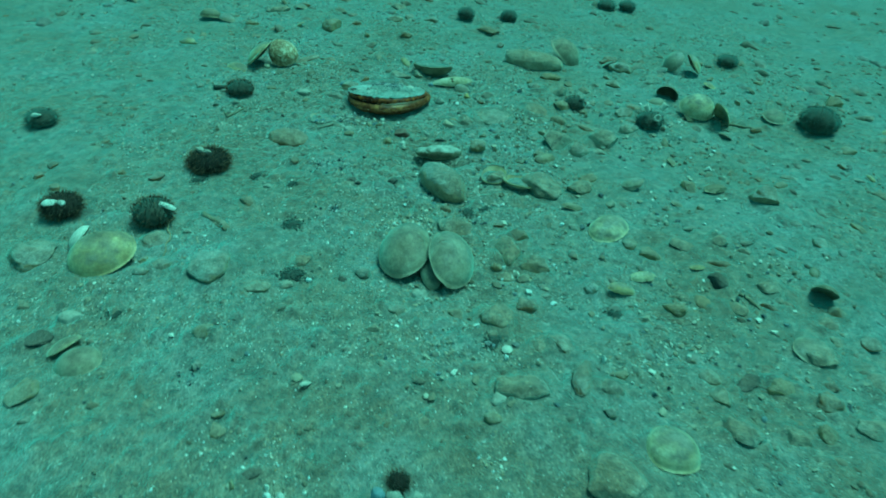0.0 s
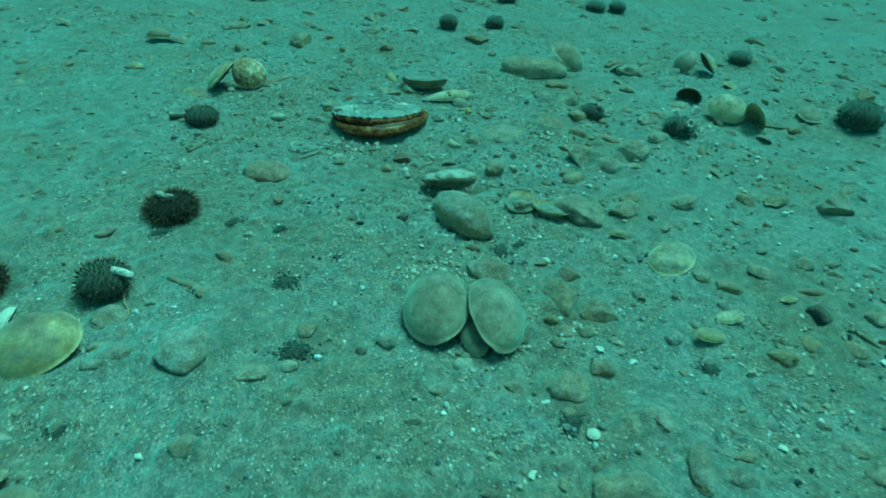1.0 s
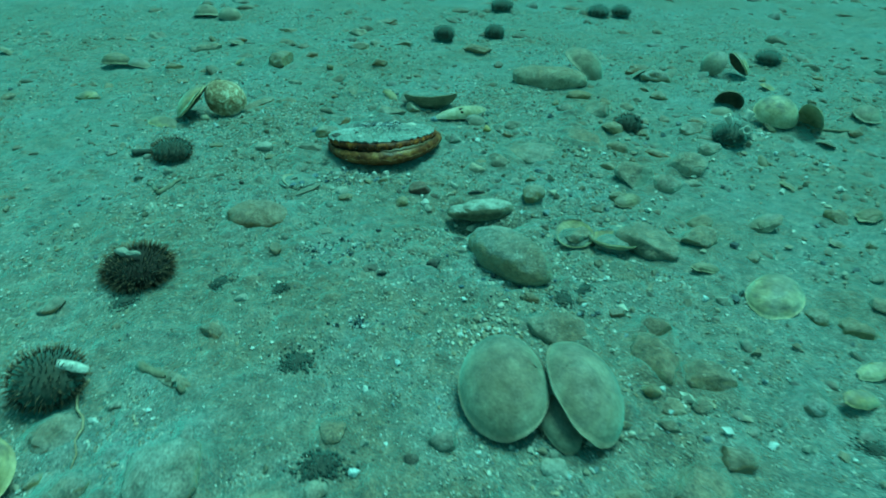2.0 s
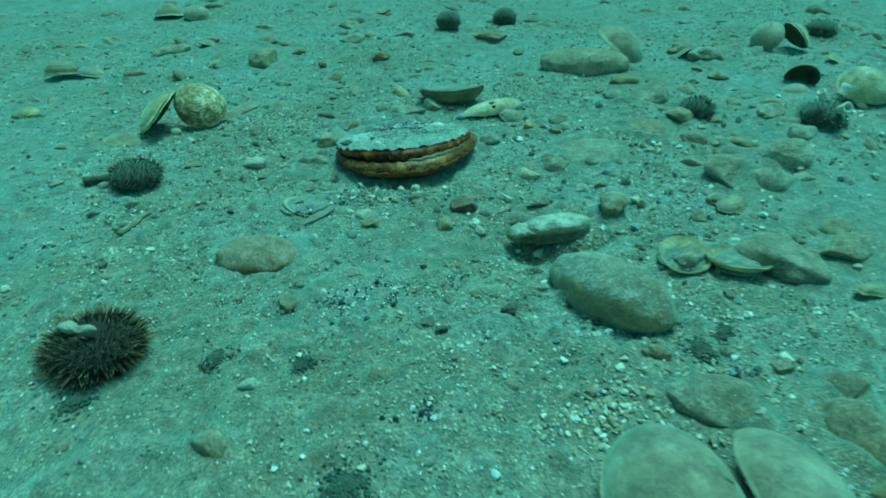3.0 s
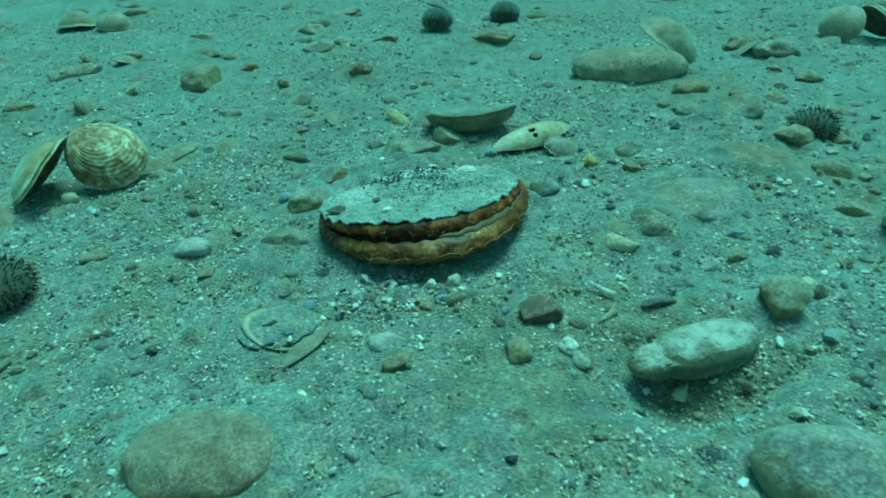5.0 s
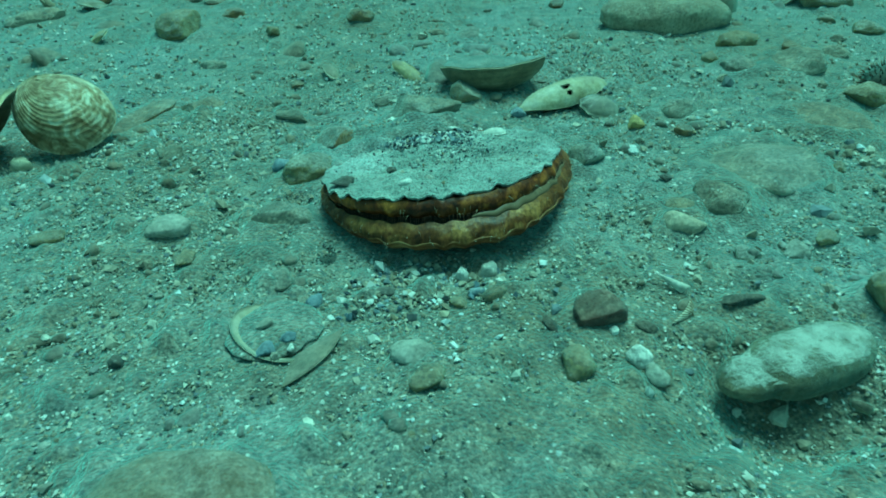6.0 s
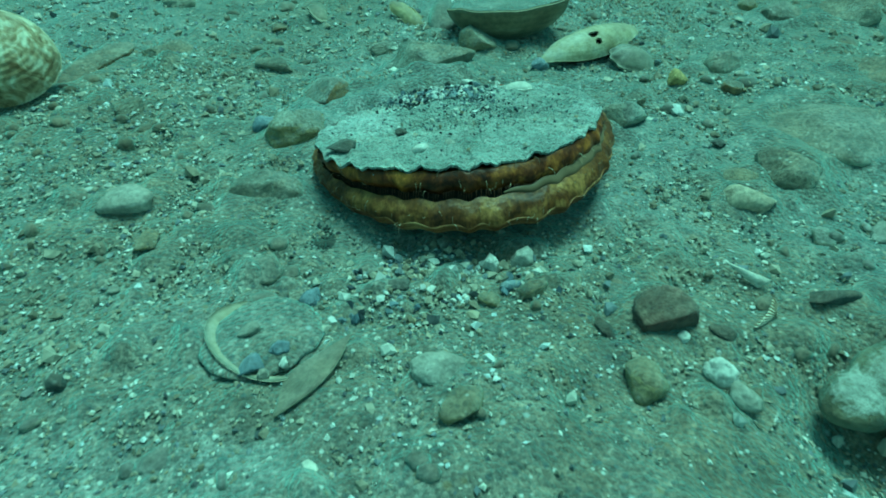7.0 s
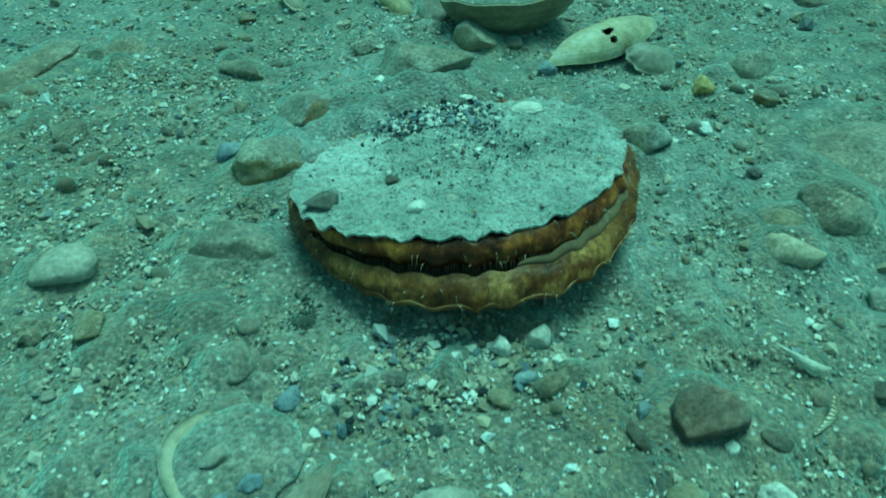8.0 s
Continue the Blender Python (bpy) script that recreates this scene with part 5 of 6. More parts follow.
valve("clam_shell", (0.450, 0.448, 0.001), (0.1, -0.2, 1), (0.5, 1, 0), 0.052, 0.044, 0.012, SHELL_SILT, "flat silted clam valve sunk in sand", seed=38)
valve("clam_shell", (0.198, 0.838, 0.001), (0.10, -0.30, 0.95), (-0.4, 1, 0.2), 0.034, 0.020, 0.006, SHELL_DARK, "thin olive-brown clam valve among stones", seed=39, ragged=0.12)

# loose silted shell scraps among the debris
rnd = random.Random(44)
for i in range(34):
    sx, sy = rnd.uniform(0.20, 0.85), rnd.uniform(0.30, 1.35)
    if i % 5 == 0:
        sx, sy = rnd.uniform(-0.65, 0.0), rnd.uniform(1.12, 1.5)
    ln = rnd.uniform(0.018, 0.046)
    valve("shell_scrap", (sx, sy, gz(sx, sy) + ln * 0.03), (rnd.gauss(0, 0.5), rnd.gauss(-0.1, 0.5), 1), (rnd.gauss(0, 1), rnd.gauss(0, 1), 0), ln, ln * rnd.uniform(0.4, 0.75), ln * 0.2,
          (SHELL_SILT, SHELL_YELLOW, SHELL_SILT, SHELL_DARK)[i % 4], ("grey silted shell scrap", "yellow-brown shell scrap", "grey silted shell scrap", "dark olive shell scrap")[i % 4] + " half sunk in silt", seed=400 + i, ragged=0.25, nt=48, nr=14)

valve("clam_shell", (0.505, 0.548, 0.006), (0.5, 0.5, 0.6), (-0.5, 0.5, 0.3), 0.050, 0.030, 0.010, SHELL_DARK, "dark clam valve tipped up in silt", seed=40)

# grit and stones caught in the hollow valves
rock(0.117, 0.767, 0.029, 0.022, 0.012, 20, 301, GREY, "grey pebble sitting in an open shell", -0.05, name="pebble")

# ---- smaller stones strewn between the large ones ----
def strewn(n, x0, x1, y0, y1, lo, hi, seed, name="rock"):
    """Single silted stones on free ground, six shapes of each kind of stone, none upon another thing."""
    rnd = random.Random(seed)
    noun = "stone" if name == "rock" else name
    kinds = ((SILTED, "pale silted "), (TAN, "tan silted "), (OLIVE, "olive-tan "), (GREY, "grey silted "), (BROWN, "brown "))
    shapes = []
    for material, label in kinds:
        for i in range(6):
            bm = ball_mesh(seed * 100 + len(shapes), 3, 0.23, 0.0, rnd.choice((0.85, 1.0)), rnd.choice((2, 4, 6)))
            roughen(bm, 1.0, 0.04, seed + i)
            me = bpy.data.meshes.new(name)
            bm.to_mesh(me)
            bm.free()
            me.polygons.foreach_set("use_smooth", [True] * len(me.polygons))
            me.materials.append(material)
            shapes.append((me, label))
    for _ in range(n * 30):
        x, y = rnd.uniform(x0, x1), rnd.uniform(y0, y1)
        length = lo + (hi - lo) * rnd.random() ** 1.8
        if lattice(x * 9 + 20, y * 9 + 40) < rnd.uniform(-0.5, 0.3) or any(math.hypot(x - a, y - b) < r + 0.6 * length for a, b, r in PLACED):
            continue
        PLACED.append((x, y, 0.5 * length))
        width, height, angle = length * rnd.uniform(0.55, 0.95), length * rnd.uniform(0.34, 0.60), rnd.uniform(0, 360)
        me, label = rnd.choice(shapes)
        ob = new(name, me)
        ob.matrix_world = pose(x, y, gz(x, y) + height * 0.10, rnd.uniform(-8, 8), rnd.uniform(-8, 8), angle) @ Matrix.Diagonal((length, width, height, 1))
        if length > 0.019:
            RESTING.append((x, y, length, width, height, angle))
        tagged(ob, label + noun + (" half sunk in silt" if height < 0.45 * length else " lying on silt"), "pebble" if name == "pebble" else "stone", name + "s on the seabed")
        n -= 1
        if n == 0:
            break


strewn(110, 0.20, 0.85, 0.32, 1.35, 0.014, 0.034, 3)
strewn(20, -0.62, 0.20, 1.10, 1.45, 0.012, 0.026, 4)
strewn(45, -0.52, 0.18, 0.30, 1.10, 0.010, 0.018, 6, "pebble")

# ---- the seabed, banked up round what lies on it ----
def crumbs(x, y):
    """Crumbly relief of the sand, millimetres to a centimetre, coarser in some patches than in others."""
    rough = np.clip(0.55 + 1.3 * lattice(x * 9 + 31, y * 9 + 12), 0.15, 1.1)
    inner = np.clip(np.minimum(np.minimum(x + 0.34, 0.19 - x), np.minimum(y - 0.70, 1.14 - y)) * 40, 0, 1)
    a = 0.5 - np.abs(lattice(x * 61 + 3.3, y * 61 + 1.2))
    b = lattice(x * 118 + 7.1, y * 118 + 5.2)
    c = lattice(x * 171 + 2.1, y * 171 + 6.3)
    return rough * (0.0044 * (a - 0.36) + inner * (0.0030 * b + 0.0018 * c))


def bands(lo, a, b, hi, fine, coarse, far):
    """Grid lines that are fine from a to b, coarse out to lo and hi, then ever wider."""
    mid = np.concatenate([np.arange(lo, a, coarse), np.arange(a, b, fine), np.arange(b, hi, coarse)])
    out = np.cumsum(coarse * 1.22 ** np.arange(1, 40))
    out = out[out < far]
    return np.concatenate([lo - out[::-1], mid, mid[-1] + out])


gx, gy = bands(-0.75, -0.34, 0.19, 0.85, 0.0018, 0.0042, 60.0), bands(0.10, 0.70, 1.14, 1.60, 0.0018, 0.0042, 60.0)
mx, my = np.meshgrid(gx, gy)
near = np.exp(-(np.maximum(np.abs(mx) - 1.2, 0) + np.maximum(np.abs(my - 0.8) - 1.2, 0)) * 2)
mz = ground_z(mx, my) + crumbs(mx, my) * near
for bx, by, length, width, height, angle in RESTING:
    a, reach = radians(angle), 0.5 * max(length, width) + 0.030
    win = np.s_[np.searchsorted(gy, by - reach):np.searchsorted(gy, by + reach), np.searchsorted(gx, bx - reach):np.searchsorted(gx, bx + reach)]
    dx, dy = mx[win] - bx, my[win] - by
    u, v = dx * math.cos(a) + dy * math.sin(a), dy * math.cos(a) - dx * math.sin(a)
    out = (np.hypot(u / (0.5 * length), v / (0.5 * width)) - 0.92) * 0.5 * min(length, width)
    ragged = 0.6 + 1.2 * lattice(mx[win] * 60 + 5, my[win] * 60 + 9)
    mz[win] += np.clip(ragged, 0.1, 1.2) * min(height, 0.018) * 0.30 * np.exp(-(out / (0.10 * min(length, width) + 0.0035)) ** 2)
rng = np.random.default_rng(90)
for bx, by, size in zip(rng.uniform(-0.72, 0.82, 9500), rng.uniform(0.13, 1.57, 9500), 0.004 + 0.013 * rng.random(9500) ** 2.2):
    if lattice(bx * 11 + 20, by * 11 + 40) < rng.uniform(-0.5, 0.35):
        continue
    win = np.s_[np.searchsorted(gy, by - size):np.searchsorted(gy, by + size), np.searchsorted(gx, bx - size):np.searchsorted(gx, bx + size)]
    dx, dy = mx[win] - bx, my[win] - by
    turn, squash = rng.uniform(0, 3.14), rng.uniform(1.0, 1.9)
    u, v = dx * math.cos(turn) + dy * math.sin(turn), (dy * math.cos(turn) - dx * math.sin(turn)) * squash
    d2 = (u * u + v * v) / (size * size * 0.42)
    mz[win] += size * rng.uniform(0.12, 0.30) * np.clip(1 - d2, 0, 1) ** 1.3
edge = np.maximum(np.maximum(np.abs(mx) - 2.0, np.abs(my - 0.8) - 2.0), 0)
mz = mz / (1 + edge) + 0.05 * np.minimum(edge, 6.0) * lattice(mx * 0.4, my * 0.4)
cols = len(gx)
idx = (np.arange(len(gy) - 1)[:, None] * cols + np.arange(cols - 1)[None, :]).ravel()
seabed = from_mesh("ground", fast_mesh("ground", np.stack([mx.ravel(), my.ravel(), mz.ravel()], 1), np.stack([idx, idx + 1, idx + cols + 1, idx + cols], 1)), SAND)
tagged(seabed, "grey-tan silty sand seabed strewn with grit and shell bits", "seabed", kind="structure")


# ---- urchins ----
urchin(-0.421, 0.606, 0.026, 1, "dark brown spiny urchin shell carrying white chips")
urchin(-0.310, 0.603, 0.026, 2, "brown spiny urchin shell with a white splinter on it", 420, flat=0.62, thin=0.021, bare=True)
urchin(-0.285, 0.744, 0.0305, 3, "large brown spiny urchin shell topped with white pebbles", 760, flat=0.46, sink=0.25, reach=0.29, crown=0.94, thin=0.016)
urchin(-0.302, 0.980, 0.024, 4, "dark brown spiny urchin shell resting in silt", 460, reach=0.21, thin=0.020, bare=True)
urchin(-0.553, 0.826, 0.024, 5, "dark spiny urchin shell, paled as by haze, beside shell scraps", 260, paled=True)
urchin(0.185, 1.485, 0.022, 6, "dark spiny urchin shell, paled as by haze, on open silt", 500, flat=0.72, reach=0.14, paled=True)
urchin(0.085, 1.462, 0.022, 7, "dark spiny urchin shell, paled as by haze, on open silt", 500, flat=0.72, reach=0.14, paled=True)
urchin(0.707, 1.020, 0.038, 8, "large dark spiny urchin shell, paled as by haze, on silt", 700, flat=0.66, reach=0.13, paled=True)
urchin(0.395, 0.985, 0.026, 9, "dark urchin shell, paled as by haze, overgrown with pale tubes", 260, reach=0.25, paled=True)
urchin(0.270, 1.026, 0.0200, 10, "dark spiny urchin shell with pale spines against a stone", 260, flat=0.68, reach=0.26, sink=0.15, thin=0.026, bare=True)
urchin(0.439, 1.625, 0.026, 11, "far dark spiny urchin shell, paled as by haze", 200, paled=True)
urchin(0.495, 1.640, 0.023, 12, "far dark spiny urchin shell, paled as by haze", 200, paled=True)
urchin(0.242, 1.680, 0.026, 13, "far dark spiny urchin shell, paled as by haze", 200, paled=True)
urchin(0.640, 1.305, 0.024, 14, "dark spiny urchin shell, paled as by haze, beside a gaping clam", 200, paled=True)
urchin(0.010, 0.263, 0.0095, 15, "small black spiny urchin shell behind pebbles", 200, flat=0.6, reach=0.75, thin=0.03)


def chip(x, y, z, length, width, height, angle, material, label, seed, tilt=0.0, group="chips lying on urchins"):
    bm = ball_mesh(seed, 3, 0.34, 0.06, 1.0, 6)
    bmesh.ops.scale(bm, vec=(length * 1.15, width * 1.15, height * 1.15), verts=bm.verts)
    ob = part("chip", bm, material)
    ob.matrix_world = pose(x, y, z, tilt, 8, angle)
    return tagged(ob, label, "pebble", group)


chip(-0.295, 0.742, 0.0270, 0.0105, 0.0070, 0.005, 8, PALE, "whitish pebble on top of an urchin", 61, 14)
chip(-0.284, 0.738, 0.0270, 0.0115, 0.0050, 0.0045, -4, PALE, "cream oblong chip on top of an urchin", 62, 16)
chip(-0.426, 0.594, 0.0255, 0.016, 0.009, 0.005, 30, QUARTZ, "white chip on top of an urchin", 63, 18)
chip(-0.415, 0.597, 0.0255, 0.010, 0.007, 0.005, -20, QUARTZ, "white chip on top of an urchin", 64, 18)
chip(-0.290, 0.600, 0.0285, 0.020, 0.006, 0.004, -16, QUARTZ, "white splinter stuck on an urchin", 65, 12)
chip(-0.550, 0.812, 0.0225, 0.012, 0.006, 0.005, 20, QUARTZ, "white chip on top of an urchin", 66, 18)
chip(0.279, 1.020, 0.0245, 0.009, 0.007, 0.005, 10, PALE, "pale chip on top of an urchin", 67)


ON_TOP = "pebbles lying on the scallop"
chip(-0.1145, 0.9845, 0.0232, 0.0100, 0.0080, 0.0050, 20, DARK, "silted dark grey pebble on the scallop's rim", 310, 0, ON_TOP)
chip(-0.0893, 0.9880, 0.0238, 0.0042, 0.0038, 0.0030, 10, DARK, "dark blue-grey pebble on the scallop", 311, 0, ON_TOP)
chip(-0.0873, 0.9680, 0.0272, 0.0062, 0.0050, 0.0036, 0, QUARTZ, "small white pebble on the scallop", 312, 0, ON_TOP)
chip(-0.0755, 0.9690, 0.0272, 0.0050, 0.0038, 0.0028, 30, PALE, "small pale pebble on the scallop", 313, 0, ON_TOP)
chip(-0.0382, 1.0470, 0.0118, 0.0062, 0.0056, 0.0040, 10, QUARTZ, "whitish pebble at the scallop's back edge", 314, 0, ON_TOP)
chip(-0.0470, 1.0490, 0.0112, 0.0050, 0.0044, 0.0040, 50, DARK, "dark pebble at the scallop's back edge", 315, 0, ON_TOP)
chip(-0.0640, 1.0440, 0.0122, 0.0056, 0.0044, 0.0040, 0, DARK, "dark pebble at the scallop's back edge", 316, 0, ON_TOP)
chip(-0.0483, 0.9990, 0.0215, 0.0052, 0.0042, 0.0034, 0, DARK, "small dark pebble on the scallop", 317, 0, ON_TOP)


HELD = "pebbles held in an open shell"
chip(-0.1612, 0.9150, 0.0030, 0.0072, 0.0052, 0.0050, 20, PALE, "tan pebble sitting in an open shell", 302, 0, HELD)
chip(-0.1622, 0.9005, 0.0020, 0.0090, 0.0066, 0.0050, 30, BLUE, "blue-grey pebble sitting in an open shell", 303, 0, HELD)
chip(-0.1532, 0.9050, 0.0024, 0.0060, 0.0045, 0.0042, 10, BLUE, "small blue-grey pebble in an open shell", 304, 0, HELD)
chip(-0.1525, 0.8985, 0.0026, 0.0040, 0.0030, 0.0026, 50, QUARTZ, "small white chip in an open shell", 305, 0, HELD)
chip(-0.1590, 0.8960, 0.0024, 0.0036, 0.0030, 0.0026, 50, PALE, "small pale chip in an open shell", 306, 0, HELD)


def worm_tube(x, y, z, r, length, yaw, lean, label):
    """A short hollow limy tube with a flared mouth."""
    d = Vector((math.cos(radians(yaw)) * math.sin(radians(lean)), math.sin(radians(yaw)) * math.sin(radians(lean)), math.cos(radians(lean))))
    u = d.orthogonal().normalized()
    w = d.cross(u)
    prof = ((0.75, 0.0), (0.8, 0.3), (0.85, 0.7), (1.0, 1.0), (0.85, 1.03), (0.62, 0.98), (0.55, 0.5))
    verts, n = [], 14
    for rr, f in prof:
        for j in range(n):
            a = 6.2832 * j / n
            verts.append(d * (length * f) + u * (r * rr * math.cos(a)) + w * (r * rr * math.sin(a)))
    faces = grid_faces(len(prof), n)
    faces.append(tuple((len(prof) - 1) * n + j for j in range(n)))
    ob = list_mesh("worm_tube", verts, faces, SHELL_WHITE)
    ob.location = (x, y, z)
    growth(ob.data, [0.5] * len(verts))
    return tagged(ob, label, "tube", "limy tubes")


worm_tube(0.398, 0.968, 0.022, 0.006, 0.012, -95, 60, "pale limy tube growing on an urchin shell")
worm_tube(0.385, 0.978, 0.030, 0.005, 0.011, 160, 35, "pale limy tube growing on an urchin shell")
worm_tube(0.408, 0.984, 0.031, 0.006, 0.012, 20, 40, "pale limy tube growing on an urchin shell")

# ---- weed and twigs ----
weed_tuft(-0.147, 0.619, 0.017, 1, "small dark weed tuft rooted in sand")
weed_tuft(-0.128, 0.523, 0.020, 2, "dark brown weed tuft rooted in sand")
weed_tuft(0.100, 0.440, 0.016, 3, "dark low weed tuft beside a stone")
weed_tuft(0.098, 0.690, 0.014, 4, "dark weed scrap behind a boulder")
weed_tuft(-0.295, 0.446, 0.014, 5, "dark weed scrap in silt")
weed_tuft(0.240, 0.497, 0.013, 6, "dark weed scrap in grit")
weed_tuft(-0.165, 0.708, 0.012, 7, "dark weed scrap in silt")
weed_tuft(-0.110, 0.770, 0.010, 8, "dark weed scrap among grit")
# dark crumbs added to deepen the shade of the hollow beside the boulder
weed_tuft(0.002, 0.779, 0.009, 10, "dark crumbs added as the shade in a hollow")
weed_tuft(-0.302, 0.941, 0.011, 11, "dark weed scrap in silt")
weed_tuft(0.077, 0.676, 0.015, 12, "dark weed scrap beside a boulder")
weed_tuft(-0.215, 0.726, 0.012, 13, "dark weed scrap in silt")
weed_tuft(-0.127, 0.957, 0.010, 14, "dark crumb patch before the scallop")
weed_tuft(-0.184, 1.021, 0.005, 15, "tiny dark weed scrap in silt")
weed_tuft(-0.288, 0.708, 0.018, 16, "dark brown weed scrap before an urchin")
weed_tuft(0.165, 0.560, 0.010, 9, "dark weed scrap in silt")


def twig(x, y, length, r, yaw, seed, label, material=TWIG, arch=0.0):
    rnd = random.Random(seed)
    verts, faces, pts = [], [], []
    side = 0.0
    for i in range(9):
        f = i / 8 - 0.5
        side += rnd.gauss(0, 0.035) * length
        px, py = f * length, side
        a = radians(yaw)
        wx, wy = x + px * math.cos(a) - py * math.sin(a), y + px * math.sin(a) + py * math.cos(a)
        pts.append(Vector((wx, wy, gz(wx, wy) + r * 0.6 + arch * (1 - 4 * f * f))))
    tube(verts, faces, pts, r, r * 0.55, 7)
    return tagged(list_mesh("twig", verts, faces, material), label, "twig", "twigs on the seabed")


twig(0.410, 0.530, 0.036, 0.0026, -52, 1, "silted brown twig lying on sand")
twig(-0.240, 0.606, 0.045, 0.0040, -34, 2, "knobbly silted twig lying on sand")
twig(-0.334, 0.982, 0.024, 0.0050, 14, 3, "dark rotten twig half buried beside an urchin", WEED)
twig(-0.290, 0.905, 0.040, 0.0028, 60, 4, "forked brown twig in silt")
twig(-0.312, 0.905, 0.026, 0.0022, 130, 5, "forked brown twig in silt")
twig(-0.280, 0.575, 0.075, 0.0011, -75, 6, "thin pale curling thread on sand", HAIR, 0.004)
twig(0.560, 1.000, 0.060, 0.0030, -20, 8, "brown twig lying on silt")


# ---- loose gravel, last ----
def clumped(n, x0, x1, y0, y1, seed, power=2.0, scale=11.0):
    """Spots on the ground, denser where the grit has gathered."""
    rng = np.random.default_rng(seed)
    out, have = [], 0
    while have < n:
        x, y = rng.uniform(x0, x1, n * 2), rng.uniform(y0, y1, n * 2)
        d = np.clip(lattice(x * scale + 20, y * scale + 40) + 0.6 * lattice(x * scale * 3, y * scale * 3) + 0.5, 0, 1) ** power
        keep = rng.random(n * 2) < d + 0.06
        inside = (x + 0.06) ** 2 + (y - 1.004) ** 2 < 0.064 ** 2
        ok = keep & ~inside
        out.append(np.stack([x[ok], y[ok], ground_z(x[ok], y[ok])], 1))
        have += int(ok.sum())
    return np.concatenate(out)[:n]


def sizes(n, lo, hi, seed, skew=2.5):
    return lo + (hi - lo) * np.random.default_rng(seed).random(n) ** skew


FINE, ROUND = grain_templates(1, True), grain_templates(2, False)
scatter("grit", clumped(50000, -0.34, 0.19, 0.76, 1.16, 11, 0.5), sizes(50000, 0.0006, 0.0028, 1, 2.8), GRAVEL, "fine mixed grit lying on the sand", FINE, 1)
scatter("grit", clumped(24000, -0.75, 0.80, 0.10, 1.50, 12, 1.2), sizes(24000, 0.0010, 0.0036, 2, 2.6), GRAVEL, "fine mixed grit lying on the sand", FINE, 2)
scatter("grit", clumped(34000, -0.42, 0.34, 0.40, 0.78, 41, 0.8), sizes(34000, 0.0008, 0.0032, 42, 2.8), GRAVEL, "fine mixed grit lying on the sand", FINE, 43)
scatter("shell_bits", clumped(1700, -0.40, 0.34, 0.38, 0.80, 44, 1.6), sizes(1700, 0.0012, 0.0048, 45, 3.2), BITS, "white and tan shell bits strewn on sand", ROUND, 46, 0.4, 0.3)
scatter("grit", clumped(16000, -0.70, 0.75, 1.05, 1.70, 47, 0.9), sizes(16000, 0.0016, 0.0050, 48, 2.6), GRAVEL, "coarse mixed grit lying on the far sand", FINE, 49)
scatter("gravel", clumped(3000, -0.40, 0.24, 0.76, 1.20, 13, 1.8), sizes(3000, 0.0018, 0.0052, 3, 3.4), GRAVEL, "small mixed pebbles lying on the sand", ROUND, 3)
scatter("gravel", clumped(2600, -0.75, 0.80, 0.10, 1.50, 14, 4.0), sizes(2600, 0.0022, 0.0080, 4, 4.0), GRAVEL, "small mixed pebbles lying on the sand", ROUND, 4)
LUMP = lump_templates(50)
scatter("stones", clumped(2300, -1.6, 2.2, 1.15, 3.6, 15, 1.2, 5.0), sizes(2300, 0.008, 0.046, 5, 2.3), STONES, "scattered silted stones on the far silt", LUMP, 5, 0.42, 0.60)
scatter("stones", clumped(1300, 0.16, 1.15, 0.2, 1.4, 16, 1.0), sizes(1300, 0.006, 0.019, 6, 2.2), STONES, "scattered small silted stones and shell bits", LUMP, 6, 0.50, 0.62)
scatter("stones", clumped(560, -0.80, 0.22, 0.15, 1.5, 27, 1.0), sizes(560, 0.005, 0.011, 7, 2.2), STONES, "scattered small silted stones", LUMP, 7, 0.45, 0.54)
scatter("gravel", clumped(900, 0.02, 0.50, 0.35, 1.10, 29, 1.0), sizes(900, 0.003, 0.011, 11, 2.5), GRAVEL, "mixed pebbles strewn on the sand", ROUND, 11)

scatter("gravel", clumped(110, -0.34, 0.20, 0.78, 1.16, 33, 1.0), sizes(110, 0.0045, 0.0100, 13, 2.0), STONES, "mixed pebbles half sunk in sand", LUMP, 13, 0.6, 0.35)

# grit caught in front of the scallop, on its top, and in the open shells

def heap(name, n, cx, cy, sx, sy, lo, hi, seed, material, label, z=None):
    r = np.random.default_rng(seed)
    x, y = r.normal(cx, sx, n), r.normal(cy, sy, n)
    h = ground_z(x, y) if z is None else z(x, y)
    scatter(name, np.stack([x, y, h], 1), sizes(n, lo, hi, seed + 1, 3.2), material, label, ROUND, seed + 2)


def scallop_top(x, y):
    """The height of the scallop's upper valve."""
    dx, dy = x - SCALLOP[0], y - SCALLOP[1]
    return SCALLOP[2] + SLOPE_X * dx + SLOPE_Y * dy + 0.0008 + 0.0034 * (1 - np.minimum((dx * dx + dy * dy) / 0.060 ** 2, 1))


heap("gravel", 260, -0.098, 0.932, 0.016, 0.0055, 0.0014, 0.0052, 201, GRAVEL, "pebbles gathered along the scallop's front")
heap("slate_chips", 26, -0.092, 0.926, 0.016, 0.010, 0.0026, 0.0072, 255, CHIPS, "blue-grey and white pebbles before the scallop")
heap("shell_bits", 40, -0.088, 0.922, 0.018, 0.011, 0.0018, 0.0060, 258, BITS, "white bits before the scallop")
heap("gravel", 90, -0.070, 0.915, 0.016, 0.009, 0.0014, 0.0050, 204, GRAVEL, "pebbles gathered before the scallop")
heap("slate_chips", 420, -0.068, 1.032, 0.0085, 0.0042, 0.0011, 0.0040, 207, CHIPS, "dark and white chips strewn on the scallop", scallop_top)
